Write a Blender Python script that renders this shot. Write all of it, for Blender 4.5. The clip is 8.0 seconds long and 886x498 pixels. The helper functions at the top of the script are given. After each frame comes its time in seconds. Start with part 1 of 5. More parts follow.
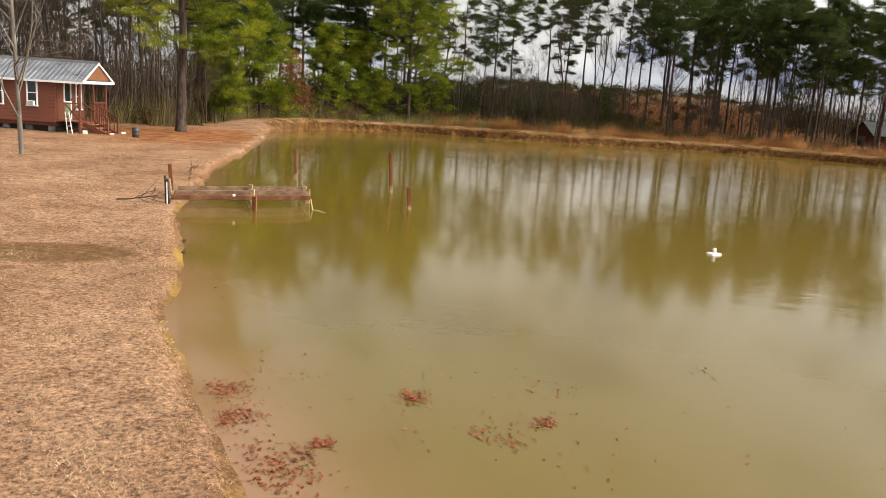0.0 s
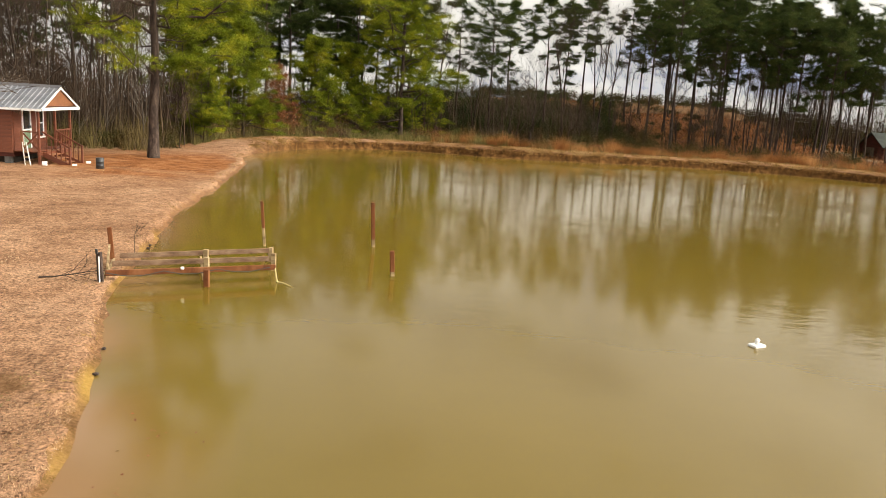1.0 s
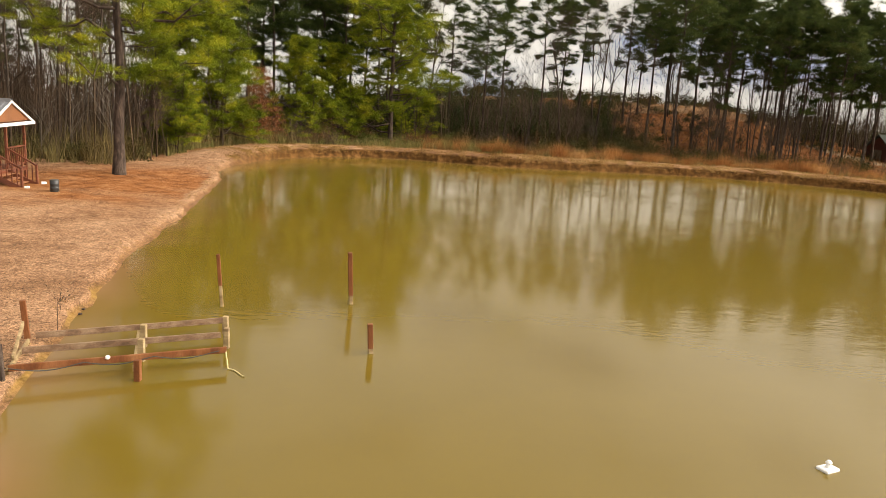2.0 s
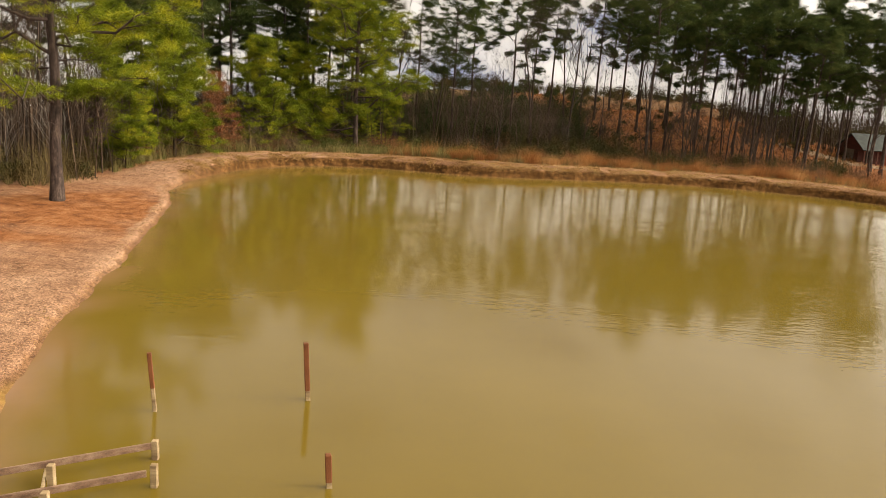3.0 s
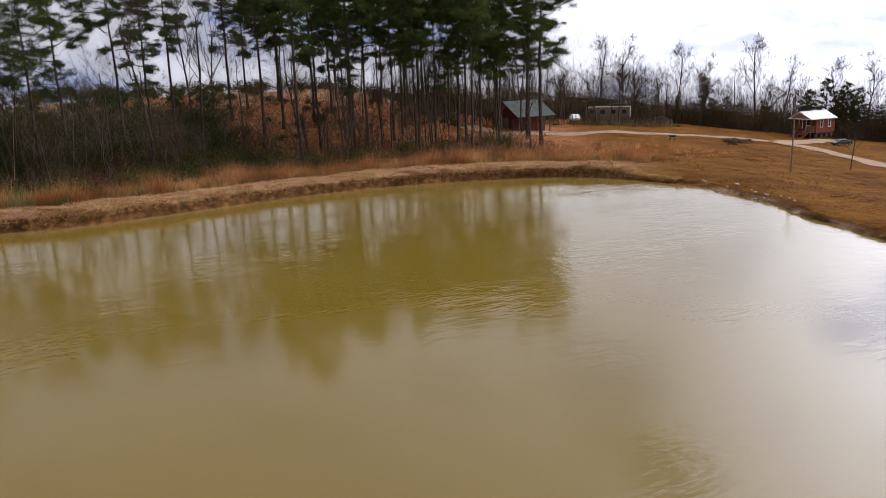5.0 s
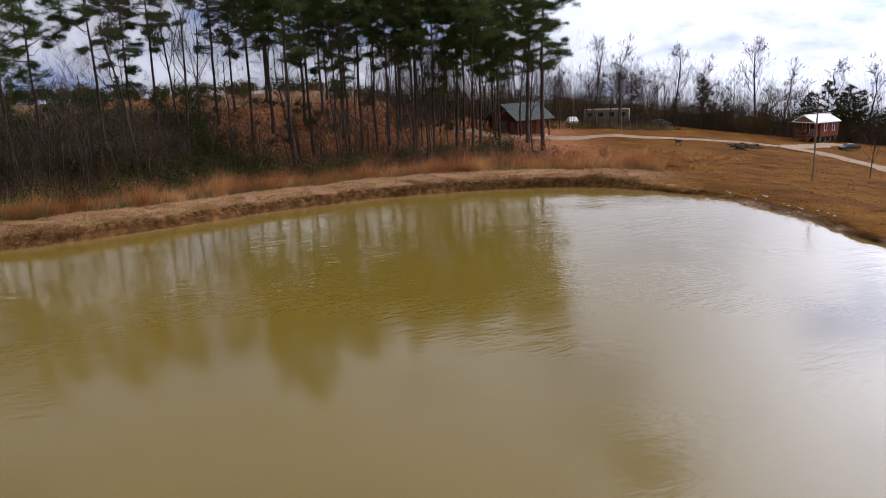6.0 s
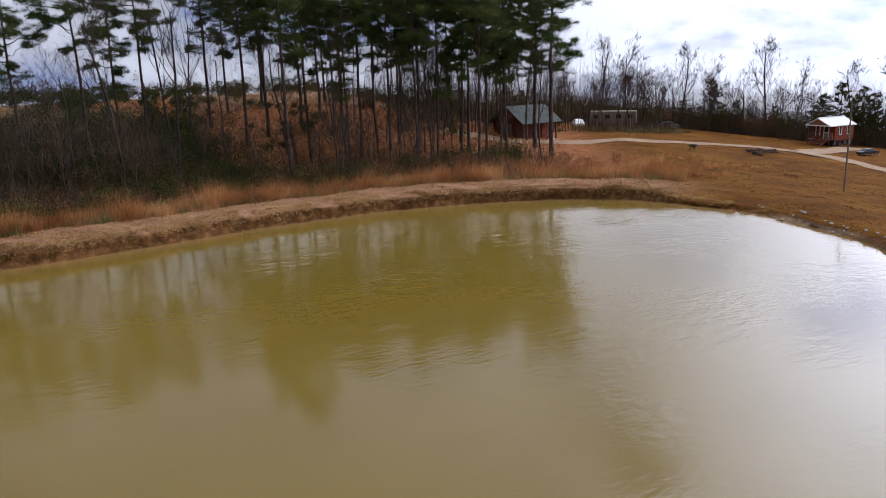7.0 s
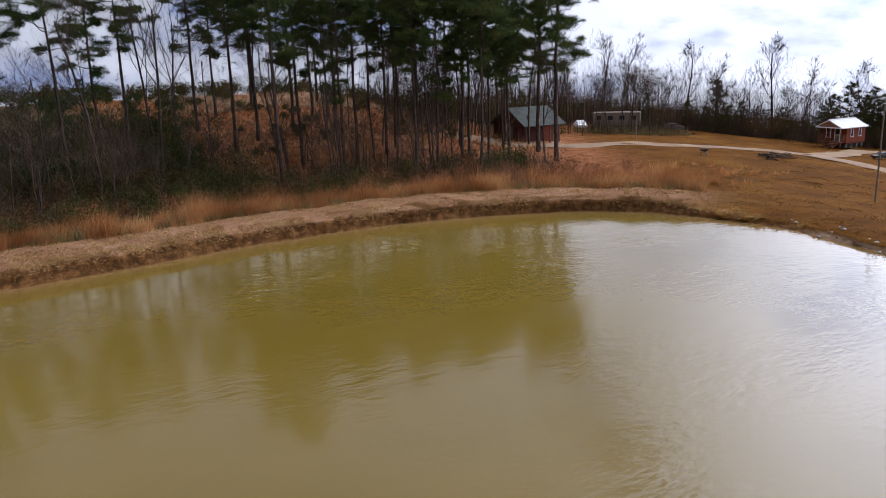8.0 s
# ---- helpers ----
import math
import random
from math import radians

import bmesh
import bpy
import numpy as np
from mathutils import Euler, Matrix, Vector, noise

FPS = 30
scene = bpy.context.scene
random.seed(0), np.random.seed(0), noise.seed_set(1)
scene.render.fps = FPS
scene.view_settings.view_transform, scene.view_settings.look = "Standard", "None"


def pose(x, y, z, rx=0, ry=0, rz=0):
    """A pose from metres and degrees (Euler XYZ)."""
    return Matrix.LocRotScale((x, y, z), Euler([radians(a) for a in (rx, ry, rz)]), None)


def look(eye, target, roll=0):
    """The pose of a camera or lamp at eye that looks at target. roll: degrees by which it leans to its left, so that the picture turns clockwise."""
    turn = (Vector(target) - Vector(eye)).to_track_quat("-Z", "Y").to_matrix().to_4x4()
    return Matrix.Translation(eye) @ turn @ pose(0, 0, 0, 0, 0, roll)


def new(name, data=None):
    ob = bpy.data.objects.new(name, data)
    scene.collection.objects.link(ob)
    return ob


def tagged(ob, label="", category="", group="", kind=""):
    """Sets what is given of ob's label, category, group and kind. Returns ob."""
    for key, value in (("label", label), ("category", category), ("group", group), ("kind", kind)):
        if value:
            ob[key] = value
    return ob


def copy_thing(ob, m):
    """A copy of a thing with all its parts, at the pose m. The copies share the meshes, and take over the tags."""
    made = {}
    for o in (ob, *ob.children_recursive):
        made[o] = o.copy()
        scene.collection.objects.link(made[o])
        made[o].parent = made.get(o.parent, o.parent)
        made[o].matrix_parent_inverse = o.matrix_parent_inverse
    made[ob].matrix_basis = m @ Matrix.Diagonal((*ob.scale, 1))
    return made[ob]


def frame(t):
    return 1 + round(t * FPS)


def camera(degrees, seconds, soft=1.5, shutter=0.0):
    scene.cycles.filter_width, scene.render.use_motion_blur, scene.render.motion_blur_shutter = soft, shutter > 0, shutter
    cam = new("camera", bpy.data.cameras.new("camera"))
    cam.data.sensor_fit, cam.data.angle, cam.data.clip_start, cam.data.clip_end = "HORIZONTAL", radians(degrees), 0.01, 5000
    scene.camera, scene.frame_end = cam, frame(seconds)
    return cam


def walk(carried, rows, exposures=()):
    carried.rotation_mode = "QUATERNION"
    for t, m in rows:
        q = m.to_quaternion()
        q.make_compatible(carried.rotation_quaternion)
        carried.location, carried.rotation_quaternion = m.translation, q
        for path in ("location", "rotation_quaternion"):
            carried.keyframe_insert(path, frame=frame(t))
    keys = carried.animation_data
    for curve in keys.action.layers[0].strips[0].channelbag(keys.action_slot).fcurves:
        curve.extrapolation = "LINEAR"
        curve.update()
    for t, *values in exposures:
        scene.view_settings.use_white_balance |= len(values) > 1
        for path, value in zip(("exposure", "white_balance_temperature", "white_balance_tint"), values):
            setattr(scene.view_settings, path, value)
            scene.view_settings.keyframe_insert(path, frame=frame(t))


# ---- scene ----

# ---- camera and its flight ----
cam = camera(60.17, 8.0, 0.75)
ROWS = [
    (0.0, 0.000, 0.000, 3.531, 78.664, -3.667, 0.764),
    (0.5, 0.006, 1.863, 4.233, 78.783, -3.641, 0.609),
    (1.0, 0.100, 3.687, 4.744, 78.815, -3.456, 0.479),
    (1.5, 0.166, 5.725, 5.124, 78.757, -3.382, 0.229),
    (3.0, -0.048, 10.638, 7.669, 76.978, -3.607, -2.467),
    (3.5, 0.064, 13.400, 8.210, 76.904, -1.957, -9.429),
    (4.0, 2.262, 18.771, 7.566, 76.862, 1.206, -24.448),
    (4.5, 3.288, 22.195, 7.412, 76.857, 2.057, -28.212),
    (6.0, 3.988, 28.100, 7.733, 76.740, 1.940, -30.076),
    (6.5, 4.485, 29.832, 7.914, 76.664, 1.827, -30.173),
    (7.0, 5.025, 31.542, 8.086, 76.548, 1.791, -30.468),
    (7.5, 5.627, 33.241, 8.210, 76.496, 1.687, -30.620),
    (8.0, 6.307, 34.969, 8.321, 76.358, 1.752, -31.066),
]
walk(cam, [(t, pose(x, y, z, rx, ry, rz)) for t, x, y, z, rx, ry, rz in ROWS],
     [(0.0, -1.10, 7000, 9), (1.0, -1.0, 7500, 9), (3.0, -1.02, 8000, 13), (3.6, -1.17, 7550, 17), (4.5, -1.41, 6450, 18), (8.0, -1.56, 5800, 18)])

# ---- sky and sun ----
SUN_AZ, SUN_EL = radians(92), radians(31)
sun_way = Vector((math.sin(SUN_AZ) * math.cos(SUN_EL), math.cos(SUN_AZ) * math.cos(SUN_EL), math.sin(SUN_EL)))
sun = new("sun", bpy.data.lights.new("sun", "SUN"))
sun.data.energy, sun.data.angle, sun.data.color = 2.75, radians(0.6), (1.0, 0.88, 0.71)
sun.matrix_world = look((0, 0, 60), Vector((0, 0, 60)) - sun_way)

world = bpy.data.worlds.new("sky")
scene.world = world
world.use_nodes = True
wn, wl = world.node_tree.nodes, world.node_tree.links
wn.clear()
way = wn.new("ShaderNodeTexCoord")
raised = wn.new("ShaderNodeVectorMath")
raised.operation = "ADD"
raised.inputs[1].default_value = (0, 0, 0.07)
wl.new(way.outputs["Generated"], raised.inputs[0])
sky = wn.new("ShaderNodeTexSky")
sky.sky_type, sky.sun_disc, sky.sun_elevation, sky.sun_rotation = "NISHITA", False, SUN_EL, SUN_AZ
sky.dust_density, sky.ozone_density = 0.2, 4.0
wl.new(raised.outputs[0], sky.inputs[0])
blue = wn.new("ShaderNodeBackground")
blue.inputs["Strength"].default_value = 0.09
wl.new(sky.outputs[0], blue.inputs[0])


def cloud_noise(scale, detail, shift):
    """Cloud banks drawn out along the horizon."""
    mp = wn.new("ShaderNodeMapping")
    mp.inputs["Location"].default_value, mp.inputs["Scale"].default_value = shift, (1, 1, 2.6)
    wl.new(raised.outputs[0], mp.inputs[0])
    tex = wn.new("ShaderNodeTexNoise")
    tex.inputs["Scale"].default_value, tex.inputs["Detail"].default_value, tex.inputs["Roughness"].default_value = scale, detail, 0.55
    wl.new(mp.outputs[0], tex.inputs["Vector"])
    return tex.outputs[0]


cover = wn.new("ShaderNodeValToRGB")
cover.color_ramp.elements[0].position, cover.color_ramp.elements[1].position = 0.27, 0.41
wl.new(cloud_noise(3.4, 7.0, (0.3, 0.1, 0.0)), cover.inputs[0])
shade = wn.new("ShaderNodeValToRGB")
shade.color_ramp.elements[0].position, shade.color_ramp.elements[0].color = 0.54, (0.93, 0.96, 1.0, 1)
shade.color_ramp.elements[1].position, shade.color_ramp.elements[1].color = 0.69, (0.38, 0.45, 0.64, 1)
wl.new(cloud_noise(4.6, 6.0, (1.7, 0.4, 0.2)), shade.inputs[0])
cloud = wn.new("ShaderNodeBackground")
near_sun = wn.new("ShaderNodeVectorMath")
near_sun.operation = "DOT_PRODUCT"
near_sun.inputs[1].default_value = sun_way
wl.new(way.outputs["Generated"], near_sun.inputs[0])
bright = wn.new("ShaderNodeMapRange")
bright.interpolation_type = "SMOOTHSTEP"
bright.inputs[1].default_value, bright.inputs[2].default_value, bright.inputs[3].default_value, bright.inputs[4].default_value = 0.22, 1.0, 2.1, 4.6
wl.new(near_sun.outputs["Value"], bright.inputs[0])
halo = wn.new("ShaderNodeMapRange")
halo.interpolation_type = "SMOOTHSTEP"
halo.inputs[1].default_value, halo.inputs[2].default_value, halo.inputs[3].default_value, halo.inputs[4].default_value = 0.70, 1.0, 0.0, 16.0
wl.new(near_sun.outputs["Value"], halo.inputs[0])
veil = wn.new("ShaderNodeMath")
veil.operation = "ADD"
wl.new(bright.outputs[0], veil.inputs[0])
wl.new(halo.outputs[0], veil.inputs[1])
wl.new(veil.outputs[0], cloud.inputs["Strength"])
wl.new(shade.outputs[0], cloud.inputs[0])
both = wn.new("ShaderNodeMixShader")
wl.new(cover.outputs[0], both.inputs[0])
wl.new(blue.outputs[0], both.inputs[1])
wl.new(cloud.outputs[0], both.inputs[2])
wl.new(both.outputs[0], wn.new("ShaderNodeOutputWorld").inputs[0])


# ---- materials ----
def surface(name, colours, size=1.0, rough=0.85, bump=0.3, fine=12.0, metal=0.0, vary=0.0, mottle=0.25, stretch=(1, 1, 1)):
    """A procedural material: broad patches of the colours, a fine mottle over them, a bump, and some change from piece to piece."""
    m = bpy.data.materials.new(name)
    m.use_nodes = True
    n, l = m.node_tree.nodes, m.node_tree.links
    bsdf = n["Principled BSDF"]
    bsdf.inputs["Roughness"].default_value, bsdf.inputs["Metallic"].default_value = rough, metal
    if rough > 0.65 and not metal:
        bsdf.inputs["Specular IOR Level"].default_value = 0.2
    place = n.new("ShaderNodeTexCoord")
    mapping = n.new("ShaderNodeMapping")
    mapping.inputs["Scale"].default_value = stretch
    l.new(place.outputs["Object"], mapping.inputs[0])
    broad = n.new("ShaderNodeTexNoise")
    broad.inputs["Scale"].default_value, broad.inputs["Detail"].default_value = size, 5.0
    small = n.new("ShaderNodeTexNoise")
    small.inputs["Scale"].default_value, small.inputs["Detail"].default_value = size * fine, 6.0
    small.inputs["Roughness"].default_value = 0.7
    for tex in (broad, small):
        l.new(mapping.outputs[0], tex.inputs["Vector"])
    ramp = n.new("ShaderNodeValToRGB")
    el = ramp.color_ramp.elements
    while len(el) < len(colours):
        el.new(0.5)
    for i, c in enumerate(colours):
        el[i].position, el[i].color = 0.3 + 0.4 * i / max(1, len(colours) - 1), (*c, 1)
    l.new(broad.outputs[0], ramp.inputs[0])
    value = n.new("ShaderNodeMapRange")
    value.inputs[1].default_value, value.inputs[2].default_value = 0.25, 0.75
    value.inputs[3].default_value, value.inputs[4].default_value = 1 - mottle, 1 + mottle
    l.new(small.outputs[0], value.inputs[0])
    out = value.outputs[0]
    if vary:
        info = n.new("ShaderNodeNewGeometry")
        each = n.new("ShaderNodeMapRange")
        each.inputs[3].default_value, each.inputs[4].default_value = 1 - vary, 1 + vary
        l.new(info.outputs["Random Per Island"], each.inputs[0])
        mul = n.new("ShaderNodeMath")
        mul.operation = "MULTIPLY"
        l.new(out, mul.inputs[0])
        l.new(each.outputs[0], mul.inputs[1])
        out = mul.outputs[0]
    tint = n.new("ShaderNodeVectorMath")
    tint.operation = "SCALE"
    l.new(ramp.outputs[0], tint.inputs[0])
    l.new(out, tint.inputs["Scale"])
    l.new(tint.outputs[0], bsdf.inputs["Base Color"])
    if bump:
        b = n.new("ShaderNodeBump")
        b.inputs["Strength"].default_value, b.inputs["Distance"].default_value = bump, 0.03
        l.new(small.outputs[0], b.inputs["Height"])
        l.new(b.outputs[0], bsdf.inputs["Normal"])
    return m


def leafy(name, colours, size=0.5, through_light=0.25):
    """Leaves, needles and grass: matt, a little light comes through."""
    m = surface(name, colours, size, 0.7, 0.0, 6.0, vary=0.35)
    n, l = m.node_tree.nodes, m.node_tree.links
    bsdf = n["Principled BSDF"]
    bsdf.inputs["Specular IOR Level"].default_value = 0.05
    glow = n.new("ShaderNodeBsdfTranslucent")
    l.new(bsdf.inputs["Base Color"].links[0].from_socket, glow.inputs[0])
    mix = n.new("ShaderNodeMixShader")
    mix.inputs[0].default_value = through_light
    l.new(bsdf.outputs[0], mix.inputs[1])
    l.new(glow.outputs[0], mix.inputs[2])
    l.new(mix.outputs[0], n["Material Output"].inputs[0])
    return m


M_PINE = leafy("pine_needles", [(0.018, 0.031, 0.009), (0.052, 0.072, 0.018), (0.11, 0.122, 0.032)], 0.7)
# Sun on the boughs and dark gaps between them are put into these greens.
M_SUNPINE = leafy("sunlit_pine_needles", [(0.024, 0.040, 0.005), (0.145, 0.175, 0.013), (0.37, 0.35, 0.027)], 0.8, 0.18)
M_BUSH = leafy("evergreen_scrub", [(0.024, 0.029, 0.008), (0.050, 0.048, 0.013), (0.092, 0.057, 0.021)], 0.4)
M_CONIFER = leafy("dark_conifer_needles", [(0.016, 0.026, 0.007), (0.032, 0.046, 0.012), (0.06, 0.066, 0.02)], 0.35, 0.15)
M_PRIVET = leafy("green_shrub_leaves", [(0.034, 0.048, 0.009), (0.072, 0.085, 0.018), (0.14, 0.14, 0.04)], 0.5, 0.3)
M_SEDGE = leafy("broomsedge", [(0.18, 0.068, 0.020), (0.34, 0.15, 0.05), (0.50, 0.28, 0.115)], 0.3, 0.35)
M_STRAW = leafy("dry_grass", [(0.34, 0.21, 0.12), (0.46, 0.30, 0.18), (0.55, 0.40, 0.25)], 0.4, 0.3)
M_DAMGRASS = leafy("brown_straw_grass", [(0.18, 0.096, 0.032), (0.32, 0.19, 0.07), (0.46, 0.31, 0.14)], 0.5, 0.25)
M_FIELDGRASS = leafy("dull_brown_grass", [(0.085, 0.038, 0.008), (0.15, 0.074, 0.018), (0.24, 0.135, 0.042)], 0.5, 0.2)
M_GREENISH = leafy("greenish_weeds", [(0.10, 0.11, 0.03), (0.20, 0.17, 0.06), (0.30, 0.22, 0.10)], 0.4, 0.3)
M_BRUSH = leafy("tan_brush", [(0.10, 0.07, 0.030), (0.17, 0.125, 0.050), (0.22, 0.18, 0.075)], 0.25, 0.2)
M_RUST = leafy("dead_leaves", [(0.12, 0.05, 0.02), (0.20, 0.08, 0.035), (0.26, 0.13, 0.06)])
M_BARK = surface("pine_bark", [(0.022, 0.015, 0.012), (0.055, 0.037, 0.028), (0.115, 0.08, 0.06)], 6.0, 0.95, 1.0, 5.0, mottle=0.65, stretch=(1, 1, 0.28))
M_GREY = surface("grey_bark", [(0.030, 0.022, 0.016), (0.060, 0.043, 0.032), (0.112, 0.086, 0.067)], 1.5, 0.95, 0.5, 9.0, stretch=(1, 1, 0.3))
M_PALEBARK = surface("pale_smooth_bark", [(0.07, 0.055, 0.042), (0.15, 0.122, 0.097), (0.24, 0.205, 0.17)], 2.5, 0.95, 0.5, 9.0, stretch=(1, 1, 0.3))
M_TWIG = surface("twigs", [(0.034, 0.021, 0.013), (0.068, 0.043, 0.027), (0.12, 0.08, 0.051)], 0.6, 0.95, 0.0, 5.0, vary=0.3)
M_WATER = surface("pond_water", [(0.113, 0.075, 0.0092), (0.123, 0.081, 0.0112), (0.134, 0.089, 0.0138)], 0.05, 0.095, 0.0, 4.0, mottle=0.04)


def ripples(m):
    """Wind ripples on the water: two sizes of noise, drawn out across the wind, calm in patches."""
    n, l = m.node_tree.nodes, m.node_tree.links
    bsdf = n["Principled BSDF"]
    bsdf.inputs["IOR"].default_value = 1.33
    place = n.new("ShaderNodeTexCoord")
    total = None
    for scale, turn, gain in ((1.1, 0.5, 0.9), (2.9, 0.2, 1.0), (6.5, 0.45, 0.55), (0.25, 0.9, 1.2)):
        mapping = n.new("ShaderNodeMapping")
        mapping.inputs["Rotation"].default_value = (0, 0, turn)
        mapping.inputs["Location"].default_value = (31.3, 57.7, 3.4 + turn)
        mapping.inputs["Scale"].default_value = (0.45, 1.0, 1.0)
        l.new(place.outputs["Object"], mapping.inputs[0])
        tex = n.new("ShaderNodeTexNoise")
        tex.inputs["Scale"].default_value, tex.inputs["Detail"].default_value = scale, 2.0
        l.new(mapping.outputs[0], tex.inputs["Vector"])
        mul = n.new("ShaderNodeMath")
        mul.operation = "MULTIPLY_ADD"
        mul.inputs[1].default_value = gain
        l.new(tex.outputs[0], mul.inputs[0])
        if total:
            l.new(total, mul.inputs[2])
        total = mul.outputs[0]
    calm = n.new("ShaderNodeTexNoise")
    calm.inputs["Scale"].default_value, calm.inputs["Detail"].default_value = 0.16, 3.0
    l.new(place.outputs["Object"], calm.inputs["Vector"])
    gain = n.new("ShaderNodeMapRange")
    gain.inputs[1].default_value, gain.inputs[2].default_value = 0.46, 0.70
    gain.inputs[3].default_value, gain.inputs[4].default_value = 0.06, 0.40
    l.new(calm.outputs[0], gain.inputs[0])
    apart = n.new("ShaderNodeSeparateXYZ")
    l.new(place.outputs["Object"], apart.inputs[0])
    open_water = n.new("ShaderNodeMapRange")
    open_water.inputs[1].default_value, open_water.inputs[2].default_value = 20.0, 55.0
    open_water.inputs[3].default_value, open_water.inputs[4].default_value = 0.3, 1.1
    l.new(apart.outputs[1], open_water.inputs[0])
    breeze = n.new("ShaderNodeMapRange")
    breeze.inputs[1].default_value, breeze.inputs[2].default_value = 8.0, 32.0
    breeze.inputs[3].default_value, breeze.inputs[4].default_value = 0.7, 1.7
    l.new(apart.outputs[0], breeze.inputs[0])
    gusts = n.new("ShaderNodeMath")
    gusts.operation = "MULTIPLY"
    l.new(gain.outputs[0], gusts.inputs[0])
    l.new(breeze.outputs[0], gusts.inputs[1])
    wind = n.new("ShaderNodeMath")
    wind.operation = "MULTIPLY"
    l.new(gusts.outputs[0], wind.inputs[0])
    l.new(open_water.outputs[0], wind.inputs[1])
    b = n.new("ShaderNodeBump")
    b.inputs["Distance"].default_value = 0.05
    l.new(wind.outputs[0], b.inputs["Strength"])
    l.new(total, b.inputs["Height"])
    l.new(b.outputs[0], bsdf.inputs["Normal"])


ripples(M_WATER)


def shallows(m):
    """Muddy pinkish-brown bottom showing through where the water is thin; by the far banks, clay and their painted
    reflection.
    """
    n, l = m.node_tree.nodes, m.node_tree.links
    bsdf = n["Principled BSDF"]
    deep = bsdf.inputs["Base Color"].links[0].from_socket
    a = n.new("ShaderNodeAttribute")
    a.attribute_name = "shallow_plus_reflection"
    mx = n.new("ShaderNodeMix")
    mx.data_type = "RGBA"
    l.new(a.outputs["Fac"], mx.inputs[0])
    l.new(deep, mx.inputs[6])
    mx.inputs[7].default_value = (0.225, 0.120, 0.060, 1)
    l.new(mx.outputs[2], bsdf.inputs["Base Color"])


shallows(M_WATER)
M_REDWOOD = surface("red_stained_wood", [(0.082, 0.021, 0.008), (0.135, 0.035, 0.013), (0.195, 0.056, 0.022)], 1.2, 0.6, 0.3, 10.0, stretch=(0.3, 1, 4))
M_CABINRED = surface("orange_red_siding", [(0.14, 0.030, 0.011), (0.20, 0.046, 0.017)], 1.2, 0.75, 0.3, 10.0, stretch=(0.3, 1, 4))
M_GABLE = surface("orange_stained_boards", [(0.18, 0.068, 0.026), (0.24, 0.092, 0.036)], 1.5, 0.6, 0.3, 10.0)
M_WHITE = surface("white_paint", [(0.70, 0.68, 0.64), (0.80, 0.79, 0.76)], 1.5, 0.5, 0.1, 10.0, mottle=0.08)
M_TIN = surface("galvanised_tin", [(0.16, 0.165, 0.18), (0.25, 0.255, 0.27), (0.34, 0.34, 0.345)], 0.8, 0.5, 0.15, 12.0, 0.75)
M_SHINGLE = surface("grey_green_shingles", [(0.034, 0.039, 0.033), (0.058, 0.064, 0.054)], 1.5, 0.9, 0.5, 12.0)
M_DARKWOOD = surface("dark_red_siding", [(0.06, 0.018, 0.013), (0.10, 0.028, 0.018)], 1.0, 0.7, 0.3, 10.0, stretch=(1, 1, 5))
M_GLASS = surface("dark_glass", [(0.015, 0.017, 0.02), (0.03, 0.033, 0.036)], 1.0, 0.08, 0.0)
M_GREENDOOR = surface("green_door_panel", [(0.10, 0.16, 0.09), (0.14, 0.20, 0.12)], 2.0, 0.6, 0.1)
M_BLOCK = surface("concrete_block", [(0.30, 0.29, 0.27), (0.40, 0.385, 0.36)], 2.0, 0.95, 0.5, 9.0)
# A darker concrete than M_BLOCK.
M_DARKBLOCK = surface("dark_concrete_block", [(0.06, 0.06, 0.055), (0.11, 0.105, 0.095), (0.17, 0.16, 0.15)], 2.5, 0.95, 0.5, 9.0)
# Near-black fill that stands for the shade beneath the cabin.
M_DARK = surface("crawlspace_shade_fill", [(0.03, 0.025, 0.02), (0.05, 0.04, 0.03)], 1.0, 0.95, 0.2)
M_OLDWOOD = surface("weathered_lumber", [(0.16, 0.10, 0.05), (0.28, 0.195, 0.10), (0.40, 0.30, 0.17)], 1.8, 0.85, 0.5, 10.0, stretch=(0.4, 3, 3))
M_JOIST = surface("brown_weathered_joist", [(0.10, 0.055, 0.032), (0.17, 0.10, 0.06), (0.25, 0.165, 0.105)], 2.5, 0.85, 0.5, 10.0, mottle=0.4, stretch=(0.5, 3, 3))
M_RUSTWOOD = surface("rusty_red_timber", [(0.10, 0.032, 0.011), (0.17, 0.058, 0.020), (0.235, 0.10, 0.042)], 1.6, 0.8, 0.4, 10.0, stretch=(2, 2, 0.6))
M_DIRTROAD = surface("pale_dirt_road", [(0.185, 0.116, 0.062), (0.27, 0.178, 0.10)], 0.4, 0.95, 0.4, 12.0)
M_ROPE = surface("yellowed_rope", [(0.45, 0.36, 0.16), (0.60, 0.50, 0.26)], 4.0, 0.9, 0.3, 9.0)
M_BLACK = surface("black_metal", [(0.02, 0.02, 0.02), (0.035, 0.033, 0.03)], 2.0, 0.5, 0.1, 8.0)
M_POLE = surface("grey_pole_wood", [(0.13, 0.10, 0.07), (0.21, 0.165, 0.12)], 1.5, 0.9, 0.4, 9.0, stretch=(3, 3, 0.4))
M_LEAF = surface("red_brown_leaves", [(0.13, 0.036, 0.013), (0.21, 0.058, 0.021), (0.10, 0.036, 0.014)], 1.2, 0.8, 0.0, 6.0, vary=0.4)


# ---- building helpers ----
def part(name, bm, material, parent=None, label=""):
    """Links a bmesh as one mesh object, under a thing or a part if there is one."""
    me = bpy.data.meshes.new(name)
    bm.to_mesh(me)
    bm.free()
    me.materials.append(material)
    ob = new(name, me)
    if parent:
        ob.parent = parent
    if label:
        tagged(ob, label)
    return ob


